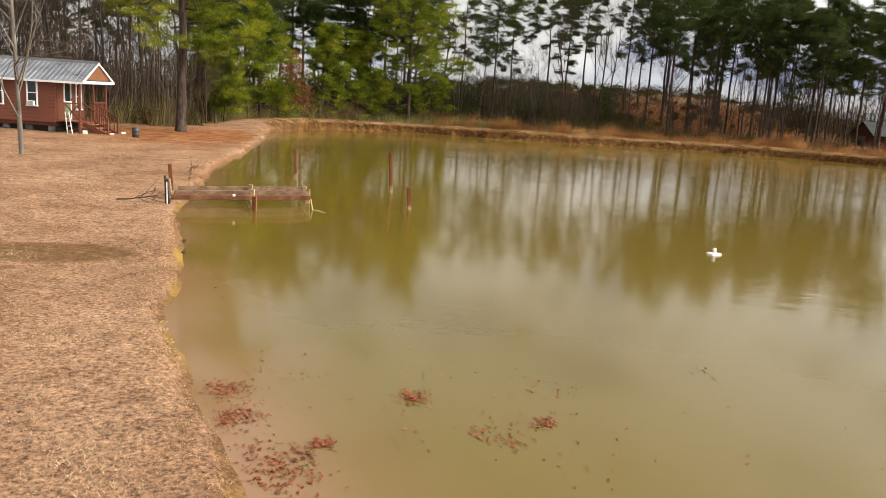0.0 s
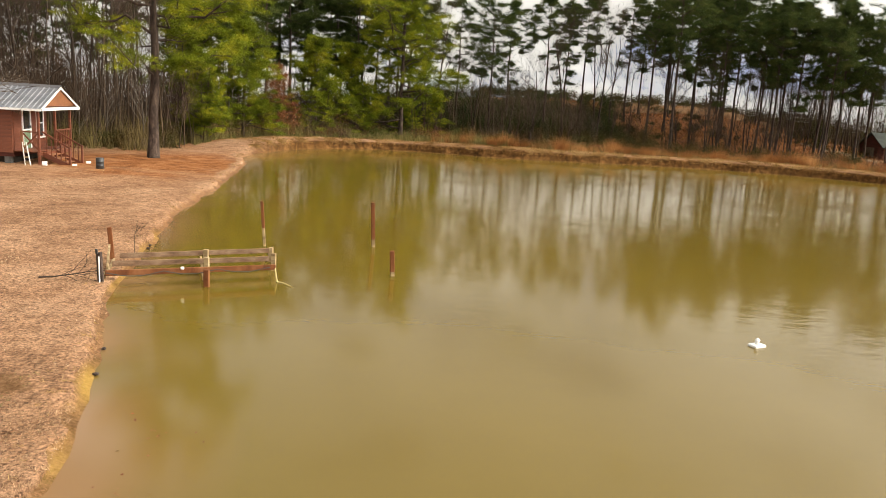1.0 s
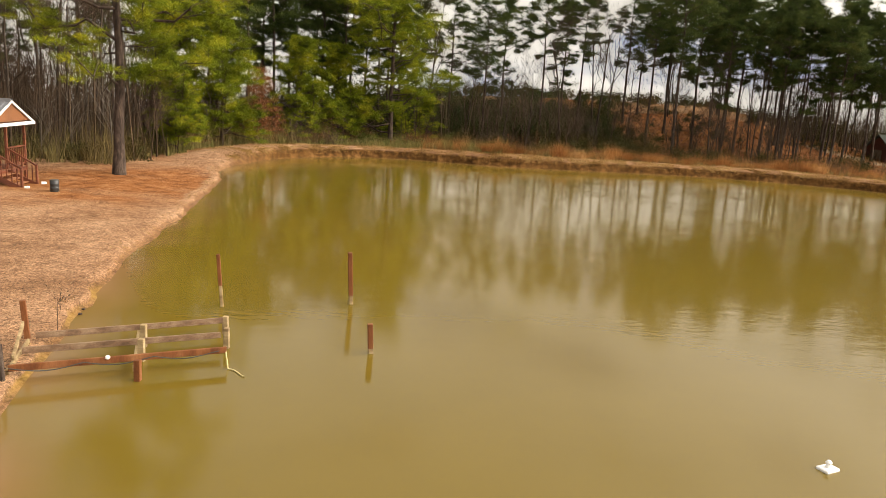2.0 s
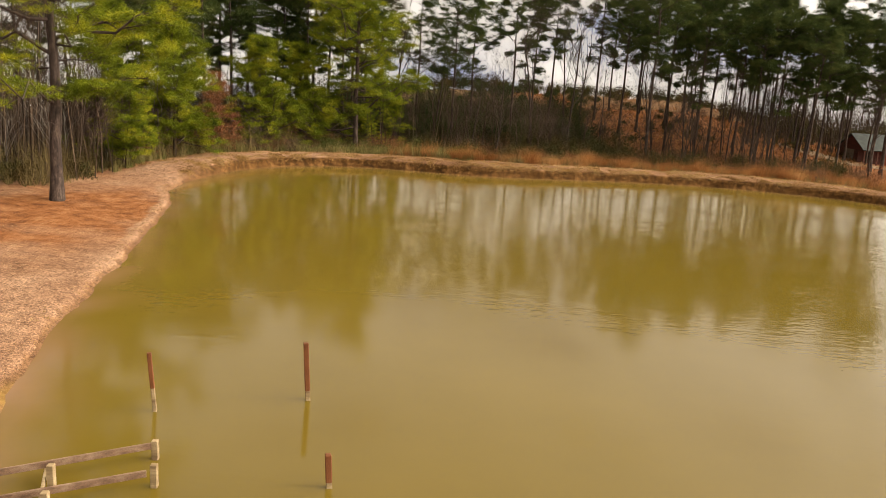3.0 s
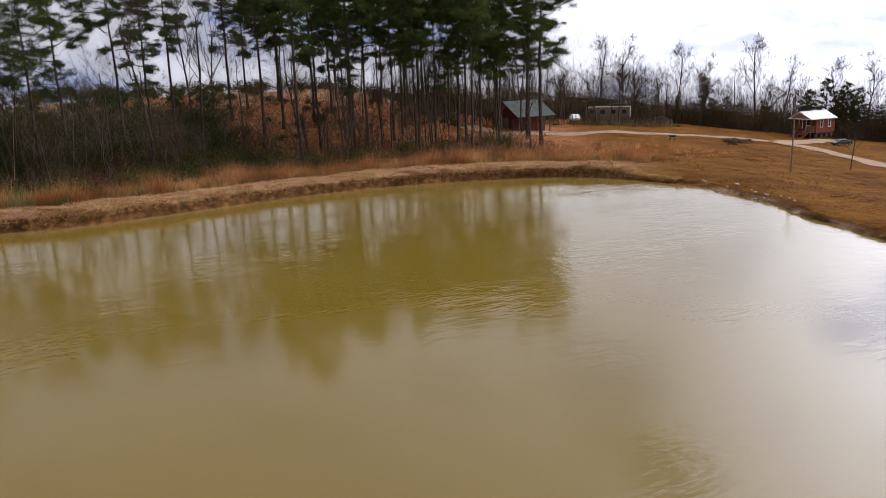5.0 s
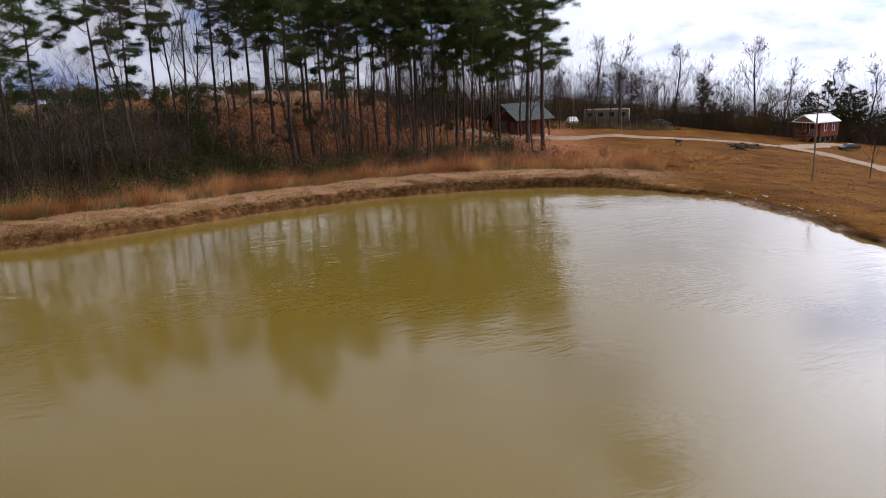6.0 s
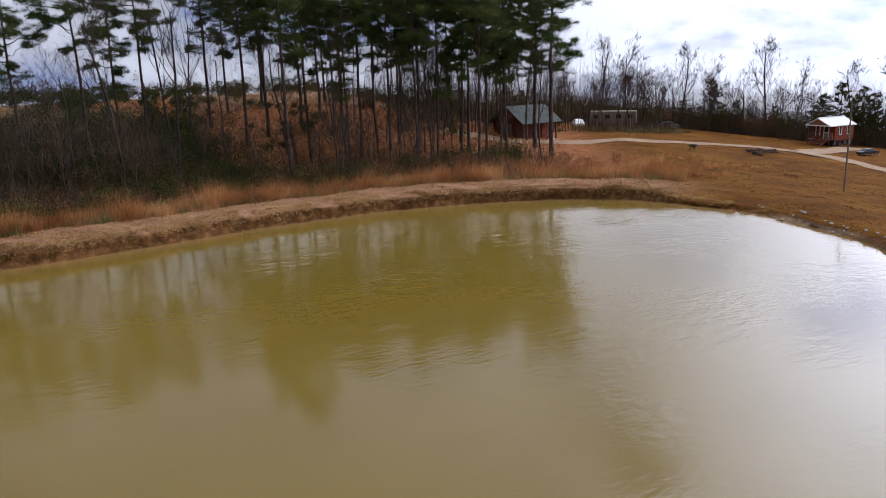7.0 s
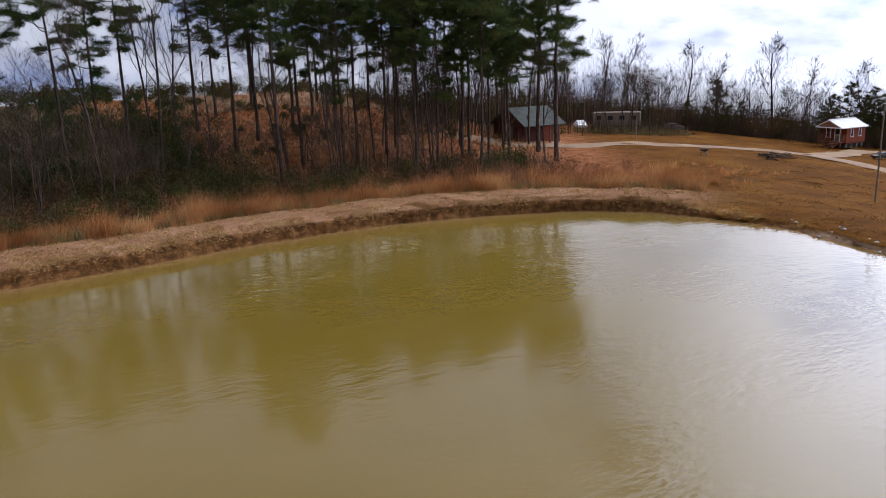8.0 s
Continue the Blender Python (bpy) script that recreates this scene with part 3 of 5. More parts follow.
def make_pine(seed, high, crown, spread, material, tufts=10, whorls=34, droop=0.1, needle=0.46, thick=0.0085, name="pine_tree", label="", fuzz=0.5, count=26, broad=1.0):
    """A pine: tapering trunk with a slight sway, limbs in whorls, needles in many small tufts."""
    r = np.random.default_rng(seed)
    k = np.linspace(0, 1, 12)
    sway = np.cumsum(r.normal(size=(12, 2)) * 0.012 * high / 4, axis=0)
    sway -= sway[0]
    axis = np.column_stack([sway, k * high])
    girth = np.interp(k, [0, 0.03, 0.12, 0.6, 1.0], [1.45, 1.12, 1.0, 0.62, 0.06]) * thick * high
    wood = [tube(axis, girth, 9)]
    needles = []
    for j in range(whorls):
        f = (j + r.uniform(0, 0.8)) / whorls
        h = crown + (1 - crown) * f
        base = np.array([np.interp(h, k, axis[:, 0]), np.interp(h, k, axis[:, 1]), h * high])
        ang = j * 2.4 + r.uniform(-0.5, 0.5)
        reach = spread * np.interp(f, [0, 0.15, 0.45, 0.8, 1.0], [0.75, 1.0, 0.92, 0.55, 0.16]) * r.uniform(0.6, 1.15)
        rise = np.interp(f, [0, 0.5, 1], [-droop, 0.16, 0.7]) + r.uniform(-0.12, 0.12)
        s = np.linspace(0, 1, 5)
        out = np.array([math.cos(ang), math.sin(ang), 0])
        line = base + s[:, None] * reach * out + np.column_stack([np.zeros(5), np.zeros(5), rise * reach * s + 0.18 * reach * s ** 2])
        line[1:] += r.normal(size=(4, 3)) * 0.05 * reach
        wood.append(tube(line, np.linspace(0.022, 0.006, 5) * (0.5 + reach * 0.45), 4))
        m = max(3, int(tufts * (0.4 + reach / spread)))
        q = r.uniform(0.28, 1.02, m)
        c = np.column_stack([np.interp(q, s, line[:, a]) for a in range(3)]) + r.normal(size=(m, 3)) * np.array([0.22, 0.22, 0.07]) * (0.5 + 0.35 * reach)
        for centre in c:
            b = count
            d = unit(r.normal(size=(b, 3)) + out * 0.5 + np.array([0, 0, 0.25]))
            needles.append((centre, d))
    pts = np.concatenate([np.repeat(c[None], len(d), 0) for c, d in needles])
    ways = np.concatenate([d for _, d in needles])
    lens = r.uniform(0.6, 1.15, len(pts)) * needle
    pts = pts + r.normal(size=pts.shape) * needle * fuzz * np.array([1.0, 1.0, 0.65])
    nv = blades(r, pts, ways, lens * 0.75, r.uniform(0.034, 0.072, len(pts)) * broad * needle / 0.38)
    if crown > 0.25:
        for j in range(int(7 * crown * 2)):
            h = r.uniform(0.12, crown)
            base = np.array([np.interp(h, k, axis[:, 0]), np.interp(h, k, axis[:, 1]), h * high])
            ang = r.uniform(0, 6.28)
            e = base + np.array([math.cos(ang), math.sin(ang), r.uniform(-0.3, 0.3)]) * r.uniform(0.4, 1.3)
            wood.append(tube(np.array([base, (base + e) / 2 + [0, 0, 0.05], e]), [0.02, 0.013, 0.004], 3))
    top = new(name)
    tagged(top, label, "tree")
    arrays("trunk", *joined(wood), M_BARK, top, smooth=True)
    arrays("crown", *nv, material, top)
    return top


def make_loblolly(seed, high, crown, spread, material, name="pine_tree", label="", limbs=27, clump=120, size=0.64, clumps=11, rise=0.0, thick=0.0085, shape=(0.62, 0.92, 1.0, 0.72, 0.38), inner=0.5, fine=1.0, sunny=0.0, flat=0.55):
    """A grown pine: long clear trunk, an open irregular crown of crooked limbs, the needles in separate clumps towards the limbs' ends."""
    r = np.random.default_rng(seed)
    k = np.linspace(0, 1, 14)
    sway = np.cumsum(r.normal(size=(14, 2)) * 0.010 * high / 4, axis=0)
    axis = np.column_stack([sway - sway[0], k * high])
    girth = np.interp(k, [0, 0.03, 0.12, 0.6, 0.9, 1.0], [1.45, 1.12, 1.0, 0.66, 0.26, 0.08]) * thick * high
    wood, centres = [tube(axis, girth, 9)], []
    for j in range(limbs):
        f = ((j + r.uniform(0, 1)) / limbs) ** 0.9
        h = crown + (0.985 - crown) * f
        base = np.array([np.interp(h, k, axis[:, 0]), np.interp(h, k, axis[:, 1]), h * high])
        ang = r.uniform(0, 6.28)
        ang = r.normal(0, 0.9) if r.uniform() < sunny and f < 0.6 else ang
        out = np.array([math.cos(ang), math.sin(ang), 0])
        reach = spread * np.interp(f, [0, 0.25, 0.55, 0.85, 1.0], shape) * r.uniform(0.35, 1.15)
        up = np.interp(f, [0, 0.5, 1], [-0.05, 0.22, 0.9]) + r.uniform(-0.15, 0.25) + rise
        q = np.linspace(0, 1, 6)
        line = base + q[:, None] * reach * out + np.column_stack([np.zeros(6), np.zeros(6), up * reach * q + 0.22 * reach * q ** 2])
        line[1:] += r.normal(size=(5, 3)) * 0.06 * reach
        wood.append(tube(line, np.linspace(0.024, 0.008, 6) * (0.6 + reach * 0.5), 4))
        if r.uniform() < 0.10 and f < 0.4:
            continue
        for _ in range(max(2, int(clumps * (0.35 + reach / spread)))):
            g = r.uniform(inner, 1.0)
            at = np.array([np.interp(g, q, line[:, a]) for a in range(3)])
            e = at + unit(out * 0.5 + r.normal(size=3) * np.array([0.8, 0.8, 0.35]) + np.array([0, 0, 0.3])) * r.uniform(0.25, 0.95) * (0.4 + 0.28 * reach)
            wood.append(tube(np.array([at, (at + e) / 2 + [0, 0, -0.04], e]), [0.016, 0.011, 0.005], 3))
            centres.append((e, r.uniform(0.65, 1.25)))
    tip = axis[-1]
    for _ in range(9):
        centres.append((tip + r.normal(size=3) * np.array([0.4, 0.4, 0.45]) - [0, 0, 0.3], r.uniform(0.7, 1.1)))
    c = np.repeat(np.array([a for a, _ in centres]), clump, 0)
    big_ = np.repeat(np.array([b for _, b in centres]), clump)[:, None] * size
    d = unit(r.normal(size=c.shape) * np.array([1, 1, 0.75]) + np.array([0, 0, 0.25]))
    start = c + d * r.uniform(0.05, 0.75, (len(c), 1)) * big_ * np.array([1.15, 1.15, flat])
    way = unit(d + r.normal(size=c.shape) * 0.5 + np.array([0, 0, 0.15]))
    needles = blades(r, start, way, r.uniform(0.55, 1.1, len(c)) * 0.30 * fine ** 0.5, r.uniform(0.03, 0.064, len(c)) * fine)
    for _ in range(int(12 * crown) if crown > 0.2 else 0):
        h = r.uniform(0.18, crown)
        base = np.array([np.interp(h, k, axis[:, 0]), np.interp(h, k, axis[:, 1]), h * high])
        ang = r.uniform(0, 6.28)
        e = base + np.array([math.cos(ang), math.sin(ang), r.uniform(-0.35, 0.25)]) * r.uniform(0.4, 1.7)
        wood.append(tube(np.array([base, (base + e) / 2 + [0, 0, 0.06], e]), [0.022, 0.014, 0.004], 3))
    top = new(name)
    tagged(top, label, "tree")
    arrays("trunk", *joined(wood), M_BARK, top, smooth=True)
    arrays("crown", *needles, material, top)
    return top


def make_bare(seed, high, spread=0.32, thick=0.011, name="bare_tree", label="", levels=4, material=None, twigs=7, twig=0.022, low=0.35):
    """A leafless hardwood: trunk, forked limbs, branches and fine twigs."""
    r = np.random.default_rng(seed)
    wood, fine = [], []

    def limb(p, d, length, rad, level):
        m = 4 if level < 2 else 3 if level == 2 else 2
        pts = [p]
        for _ in range(m):
            d = unit(d + r.normal(size=3) * (0.07 if level == 0 else 0.16) + np.array([0, 0, 0.06]))
            pts.append(pts[-1] + d * length / m)
        pts = np.array(pts)
        end = 0.45 if level == 0 else 0.3
        wood.append(tube(pts, np.linspace(rad, rad * end, len(pts)), 7 if level == 0 else 4 if level == 1 else 3))
        if level >= levels - 1:
            b = twigs
            q = r.uniform(0.2, 1, b)
            c = np.column_stack([np.interp(q, np.linspace(0, 1, len(pts)), pts[:, a]) for a in range(3)])
            fine.append((c, unit(d + r.normal(size=(b, 3)) * 0.55 + np.array([0, 0, 0.25])), r.uniform(0.3, 0.8, b) * high / 12))
            return
        count = {0: 9 if low > 0.2 else 16, 1: 5, 2: 4}.get(level, 3)
        for j in range(count):
            q = (low + (1 - low) * (j + r.uniform(0, 1)) / count) if level == 0 else r.uniform(0.25, 1.0)
            base = np.array([np.interp(q, np.linspace(0, 1, len(pts)), pts[:, a]) for a in range(3)])
            side = unit(np.cross(d, r.normal(size=3)))
            tilt = r.uniform(0.45, 0.95)
            limb(base, unit(d * math.cos(tilt) + side * math.sin(tilt) + np.array([0, 0, 0.25])), length * (spread * 1.5 if level == 0 else 0.62) * (1.15 - 0.55 * (q if level == 0 else 0.3)) * r.uniform(0.7, 1.2), rad * 0.42 * (1.2 - 0.5 * q), level + 1)

    limb(np.zeros(3), np.array([r.normal() * 0.04, r.normal() * 0.04, 1.0]), high * 0.86, thick * high, 0)
    top = new(name)
    tagged(top, label, "tree")
    arrays("trunk", *joined(wood), material or M_GREY, top, smooth=True)
    c = np.concatenate([a for a, _, _ in fine])
    d = np.concatenate([a for _, a, _ in fine])
    ln = np.concatenate([a for _, _, a in fine])
    arrays("crown", *blades(r, c, d, ln, twig), M_TWIG, top)
    return top


def stand(proto, x, y, scale=1.0, turn=None, lean=(0, 0), dz=0.0):
    turn = random.uniform(0, 360) if turn is None else turn
    z = ground_z(x, y) - 0.08 + dz
    return copy_thing(proto, pose(x, y, z, lean[0], lean[1], 0) @ pose(0, 0, 0, 0, 0, turn) @ Matrix.Scale(scale, 4))


def placed(ob, x, y, scale=1.0, turn=0.0, lean=(0, 0)):
    ob.matrix_world = pose(x, y, ground_z(x, y) - 0.08, lean[0], lean[1], 0) @ pose(0, 0, 0, 0, 0, turn) @ Matrix.Scale(scale, 4)
    return ob


def plant(protos, spots, group, lo=0.88, hi=1.1):
    """Stands trees at the spots: the kinds in turn, each with a turn and size of its own."""
    used = set()
    for j, spot in enumerate(spots):
        x, y = spot[:2]
        s = spot[2] if len(spot) > 2 else random.uniform(lo, hi)
        p = protos[j % len(protos)]
        if p.name not in used and p.get("set") is None:
            placed(p, x, y, s, random.uniform(0, 360))
            p["set"] = 1
            t = p
        else:
            t = stand(p, x, y, s)
        tagged(t, group=group)


TALL = [make_loblolly(11 + j, 19.0, c, sp, M_PINE, label="tall dark loblolly pine with a bare lower trunk behind the dam") for j, (c, sp) in enumerate(((0.44, 3.8), (0.38, 4.0), (0.50, 3.4), (0.36, 3.5), (0.56, 3.2), (0.46, 3.8)))]
YOUNG = [make_loblolly(31 + j, 8.5, 0.07, sp, M_SUNPINE, "young_pine", "bushy bright green young pine at the pond's edge", limbs=64, clump=150, size=0.5, clumps=9, thick=0.013, fine=0.62, shape=(0.95, 1.0, 0.78, 0.42, 0.16), inner=0.2) for j, sp in enumerate((2.8, 3.2, 2.5))]
BARE = [make_bare(51 + j, h, 0.32, 0.0085, label="slender leafless grey hardwood tree in the woods") for j, h in enumerate((15.0, 13.0, 16.5, 11.0))]

UNDER = [make_bare(61 + j, h, 0.45, 0.010, name="bare_sapling", label="small leafless tree in the undergrowth", levels=3, material=M_TWIG, twigs=11) for j, h in enumerate((6.0, 5.0, 7.0))]
rs = np.random.default_rng(33)

STOUT = [make_loblolly(21 + j, 20.0, c, 4.2, M_PINE, label="stout dark pine with a thick trunk standing before the house", limbs=44, thick=0.0105) for j, c in enumerate((0.40, 0.36))]
# the dark stand behind the dam
plant(STOUT, [(48.6, 86.6, 0.9), (50.2, 91.2, 0.9)], "stout pines before the house")
plant(TALL, [(24.5, 99.2), (23.1, 105.8), (24.1, 86.8), (31.2, 103.3), (32.8, 97.3), (32.3, 92.1), (36.3, 94.6), (40.0, 99.5), (36.7, 90.0), (37.3, 87.4), (41.0, 89.8), (41.8, 87.0), (44.4, 87.7), 
             (30.7, 114), (41.9, 109.7), (46.7, 101.6), (34.7, 107.4), (50.0, 96.0), (28.0, 93.0), (26.0, 110.3), (39.0, 84.0, 0.8), (29.5, 88.5, 0.86), (34.5, 86.0, 0.8), (43.5, 92.5), (38.2, 96.5), (33.9, 99.9), (45.5, 106), (52.5, 101), (27.2, 101.5), (37.5, 113)], "pines behind the dam", 0.82, 0.98)
plant(TALL, [(4.6, 90.1), (6.7, 94.0), (11.2, 93.7), (13.9, 97.4), (15.8, 97.1), (-3.1, 98.6), (-6.7, 92.0), (1.0, 97.0), (-10.5, 96.0, 1.0), (-13.5, 91.5, 1.0)], "pines on the hillside", 0.8, 0.94)
# young pines on the near side
plant(YOUNG, [(-16.4, 66.1, 1.1), (-12.4, 76.8, 1.1), (-18.0, 60.5, 0.75), (-20.5, 66.5, 1.15), (-9.6, 80.8, 1.0), (-3.9, 84.2, 0.75), (-1.2, 86.0, 0.6)], "young pines at the pond's corner")
plant(TALL, [(-22.3, 70.0), (-20.6, 76.8), (-15.4, 80.0), (-12.0, 86.5), (-8.0, 88.0), (-25.0, 76.0), (-17.8, 84.5), (-20.5, 82.0), (-23.5, 80.5), (-16.0, 90.0), (-27.5, 73.0), (-9.5, 84.5), (-4.5, 87.0), (-18.5, 72.5), (-14.0, 84.0), (-10.5, 91.0), (-6.0, 94.5), (-19.0, 90.5), (-23.0, 86.0), (-13.0, 97.0), (-26.5, 81.0), (-17.0, 76.0)], "pines behind the young ones", 0.8, 1.0)
plant(TALL, [(-33.0, 66.0), (-29.5, 71.0), (-38.0, 69.0), (-41.0, 60.0), (-34.0, 74.0), (-45.0, 66.0)], "pines in the leafless woods", 0.7, 0.9)
# leafless woods
plant(BARE, [(-28.9, 56.2), (-26.4, 55.3), (-27.0, 59.5), (-24.8, 58.3), (-24.8, 62.6), (-22.4, 59.3), (-30.5, 60.0), (-33.0, 55.0), (-31.0, 50.0), (-35.0, 58.0), (-36.0, 50.0), (-33.5, 63.0), (-28.0, 65.0), (-22.6, 64.0), (-38.0, 62.0), (-29.5, 53.0), (-34.5, 45.0), (-38.5, 53.0)], "leafless woods behind the cabin")
plant(BARE, [(20.2, 100.5), (21.7, 96.1), (18.3, 99.8), (27, 96), (33, 100), (39, 93), (44, 95), (26, 91), (17, 92), (9.5, 89.5), (12.5, 88.0), (3, 92), (30, 110), (37, 104), (43, 104), (49, 100), (52, 95), (47.5, 93), (-1, 88), (6.5, 87)], "leafless trees among the pines", 0.7, 1.0)
plant(BARE, [(x, y) for x, y in zip(rs.uniform(22, 50, 9), rs.uniform(86, 100, 9))], "leafless trees among the pines", 0.55, 0.85)
plant(BARE, [(x, y) for x, y in zip(rs.uniform(44, 62, 12), rs.uniform(99, 112, 12))], "leafless woods behind the house", 0.55, 0.75)
FAR_BARE = [make_bare(71 + j, h, 0.40, 0.012, label="fine-twigged leafless tree in the woodland edge across the field", twigs=9, twig=0.02) for j, h in enumerate((8.5, 7.5, 9.3))]
plant(FAR_BARE, [(68.2, 97.6, 0.75), (71.4, 97.9, 0.8), (65.6, 98.6, 0.7), (66.5, 101.5, 0.85), (69.5, 100.5, 0.95), (73.5, 103.5, 1.0), (76, 110), (80, 110, 0.95), (86.5, 112, 1.0)] + [(66 + 1.25 * k + rs.uniform(-2, 2), 122 - 1.08 * k + rs.uniform(-3, 3)) for k in range(46)], "leafless treeline across the field", 0.7, 1.15)
plant(FAR_BARE, [(54 + 1.05 * k + rs.uniform(-2, 2), 120 - 0.12 * k + rs.uniform(-3, 3)) for k in range(30)] + [(88 + 0.75 * k + rs.uniform(-2, 2), 112 - 1.35 * k + rs.uniform(-3, 3)) for k in range(34)], "small leafless trees in the woodland edge", 0.35, 0.66)
FAR_TALL = [make_bare(81 + j, h * 0.9, 0.25, 0.0115, label="tall leafless tree standing out of the woodland edge", twigs=8, twig=0.026, low=0.3) for j, h in enumerate((11.5, 10.5, 12.0))]
plant(FAR_TALL, [(79.0, 114.0, 1.1), (82.5, 113.0, 1.15), (84.5, 112.5, 0.85), (90.0, 109.5, 1.0), (91.5, 105.5, 0.85), (93.2, 101.5, 0.9), (94.6, 99.0, 1.1), (96.2, 96.2, 0.85), (98.0, 93.5, 0.8), (100.5, 90.5, 0.9), (102.5, 88.0, 0.95), (70.0, 115.0, 0.9), (66.0, 116.5, 0.95), (73.0, 114.0, 0.8), (87.2, 111.6, 0.75), (62.0, 117.0, 0.9)], "tall leafless trees across the field")
plant(UNDER, [(x, y) for x, y in zip(rs.uniform(-2, 32, 46), rs.uniform(82.5, 92, 46))], "undergrowth behind the dam", 0.6, 1.1)
plant(UNDER, [(x, y) for x, y in zip(rs.uniform(26, 43, 24), rs.uniform(81, 96, 24))], "undergrowth under the tall pines", 0.6, 1.1)
plant(UNDER, [(x, y) for x, y in zip(rs.uniform(-38, -18, 74), rs.uniform(53.5, 68, 74))], "undergrowth behind the cabin", 0.6, 1.2)
plant(BARE, [(x, y) for x, y in zip(rs.uniform(-50, -22, 26), rs.uniform(58, 82, 26))], "leafless woods behind the cabin", 0.7, 1.1)

DEAD = make_bare(67, 5.2, 0.5, 0.011, name="bare_sapling", label="pale dead sapling with broken limbs in the brush", levels=3, twigs=2, low=0.25, material=M_PALEBARK)
plant([DEAD], [(-20.6, 56.2), (-21.2, 59.6), (-24.2, 54.6), (-27.2, 54.2), (-17.6, 66.2), (-22.8, 55.6), (-13.2, 76.0), (-19.4, 61.5)], "dead saplings at the wood's edge", 0.6, 1.25)
PALE = make_bare(66, 4.6, 0.55, 0.013, name="bare_shrub", label="spreading grey-barked leafless shrub at the edge of the dam woods", levels=4, twigs=2, low=0.3, material=M_GREY)
plant([PALE], [(8.5, 83.6), (15.5, 84.4)], "shrubs at the wood's edge", 0.75, 1.1)

# ---- undergrowth and grasses ----
def near_shore(r, count, y_from, x_from, x_to, lo, hi):
    """Random spots on the dam side, between two distances from the water's edge."""
    keep = np.where((LINE[:, 1] > y_from) & (LINE[:, 0] > x_from) & (LINE[:, 0] < x_to))[0]
    k = r.choice(keep, count)
    return LINE[k] + OUT[k] * r.uniform(lo, hi, count)[:, None] + r.normal(size=(count, 2)) * 0.2


def in_box(r, count, x0, x1, y0, y1):
    return np.column_stack([r.uniform(x0, x1, count), r.uniform(y0, y1, count)])


def along(r, count, points, width):
    """Random spots along a line of points, within a width of it."""
    p = np.array(points, float)
    s = np.concatenate([[0], np.cumsum(np.linalg.norm(np.diff(p, axis=0), axis=1))])
    q = r.uniform(0, s[-1], count)
    return np.column_stack([np.interp(q, s, p[:, 0]), np.interp(q, s, p[:, 1])]) + r.normal(size=(count, 2)) * width


def drifts(spots, scale=0.35, least=-0.12):
    """Keeps the spots that lie in drifts and leaves gaps between them."""
    return np.array([p for p in spots if noise.noise((p[0] * scale, p[1] * scale, 3)) > least])


def heights(spots):
    return relief(spots[:, 0], spots[:, 1], shore_distance(spots[:, 0], spots[:, 1]))


def tufted(name, label, category, seed, spots, count, high, width, flare, material, drop=0.05, lean=0.0):
    """Clumps of blades or stems at the spots: grass, weeds, thicket."""
    r = np.random.default_rng(seed)
    spots = spots[shore_distance(spots[:, 0], spots[:, 1]) > (0.0 if high < 0.3 else 3.9)]
    z = heights(spots) - drop
    lumps = np.array([noise.noise((x * 0.8, y * 0.8, seed)) for x, y in spots])
    size = r.uniform(0.65, 1.2, len(spots)) * high * np.clip(1 + lumps * 1.7, 0.3, 1.9)
    base = np.repeat(np.column_stack([spots, z]), count, 0)
    base[:, :2] += r.normal(size=(len(base), 2)) * np.repeat(size, count)[:, None] * 0.13
    way = unit(np.column_stack([r.normal(size=(len(base), 2)) * flare + np.array([lean, 0.0]), np.ones(len(base))]))
    ln = np.repeat(size, count) * r.uniform(0.5, 1.1, len(base))
    ob = arrays(name, *blades(r, base, way, ln, r.uniform(0.6, 1.3, len(base)) * width), material)
    return tagged(ob, label, category, kind="stuff")


def shrubs(name, label, seed, spots, high, leaves, material, leaf=0.22, wide=0.6):
    """Rounded, broken masses of small leaves on hidden stems."""
    r = np.random.default_rng(seed)
    spots = spots[shore_distance(spots[:, 0], spots[:, 1]) > 5.5]
    z = heights(spots)
    size = r.uniform(0.55, 1.25, len(spots)) * high
    c = np.repeat(np.column_stack([spots, z]), leaves, 0)
    s = np.repeat(size, leaves)[:, None]
    shift = r.normal(size=(len(c), 3)) * np.array([wide * 0.30, wide * 0.30, 0.16])
    lump = r.normal(size=(len(spots), 5, 3))[np.repeat(np.arange(len(spots)), leaves), r.integers(0, 5, len(c))] * np.array([wide * 0.45, wide * 0.45, 0.22])
    p = c + (shift + lump + np.array([0, 0, 0.48])) * s
    p[:, 2] = np.maximum(p[:, 2], c[:, 2] + 0.02)
    way = unit(r.normal(size=p.shape) + np.array([0, 0, 0.3]))
    ob = arrays(name, *blades(r, p, way, r.uniform(0.6, 1.3, len(p)) * leaf * 1.6, r.uniform(0.6, 1.2, len(p)) * leaf * 0.55), material)
    return tagged(ob, label, "bushes", kind="stuff")


r0 = np.random.default_rng(77)
# tall dry grass behind the dam's path
tufted("broomsedge", "tall orange broomsedge grass along the back of the dam", "grass", 1, drifts(near_shore(r0, 9000, 63.4, -2, 40, 4.3, 9.8), 0.5, -0.02), 15, 1.05, 0.019, 0.34, M_SEDGE, 0.05, 0.2)
tufted("broomsedge", "low rusty grass on the slope beside the pines", "grass", 2, drifts(near_shore(r0, 2600, 62.5, 20, 40, 8.5, 22), 0.3, -0.1), 14, 0.34, 0.028, 0.45, M_SEDGE)
tufted("weeds", "greenish and straw-coloured weeds at the pond's far corner", "weeds", 3, near_shore(r0, 1100, 58, -16, 6, 3.8, 8.0), 20, 0.8, 0.035, 0.3, M_GREENISH)
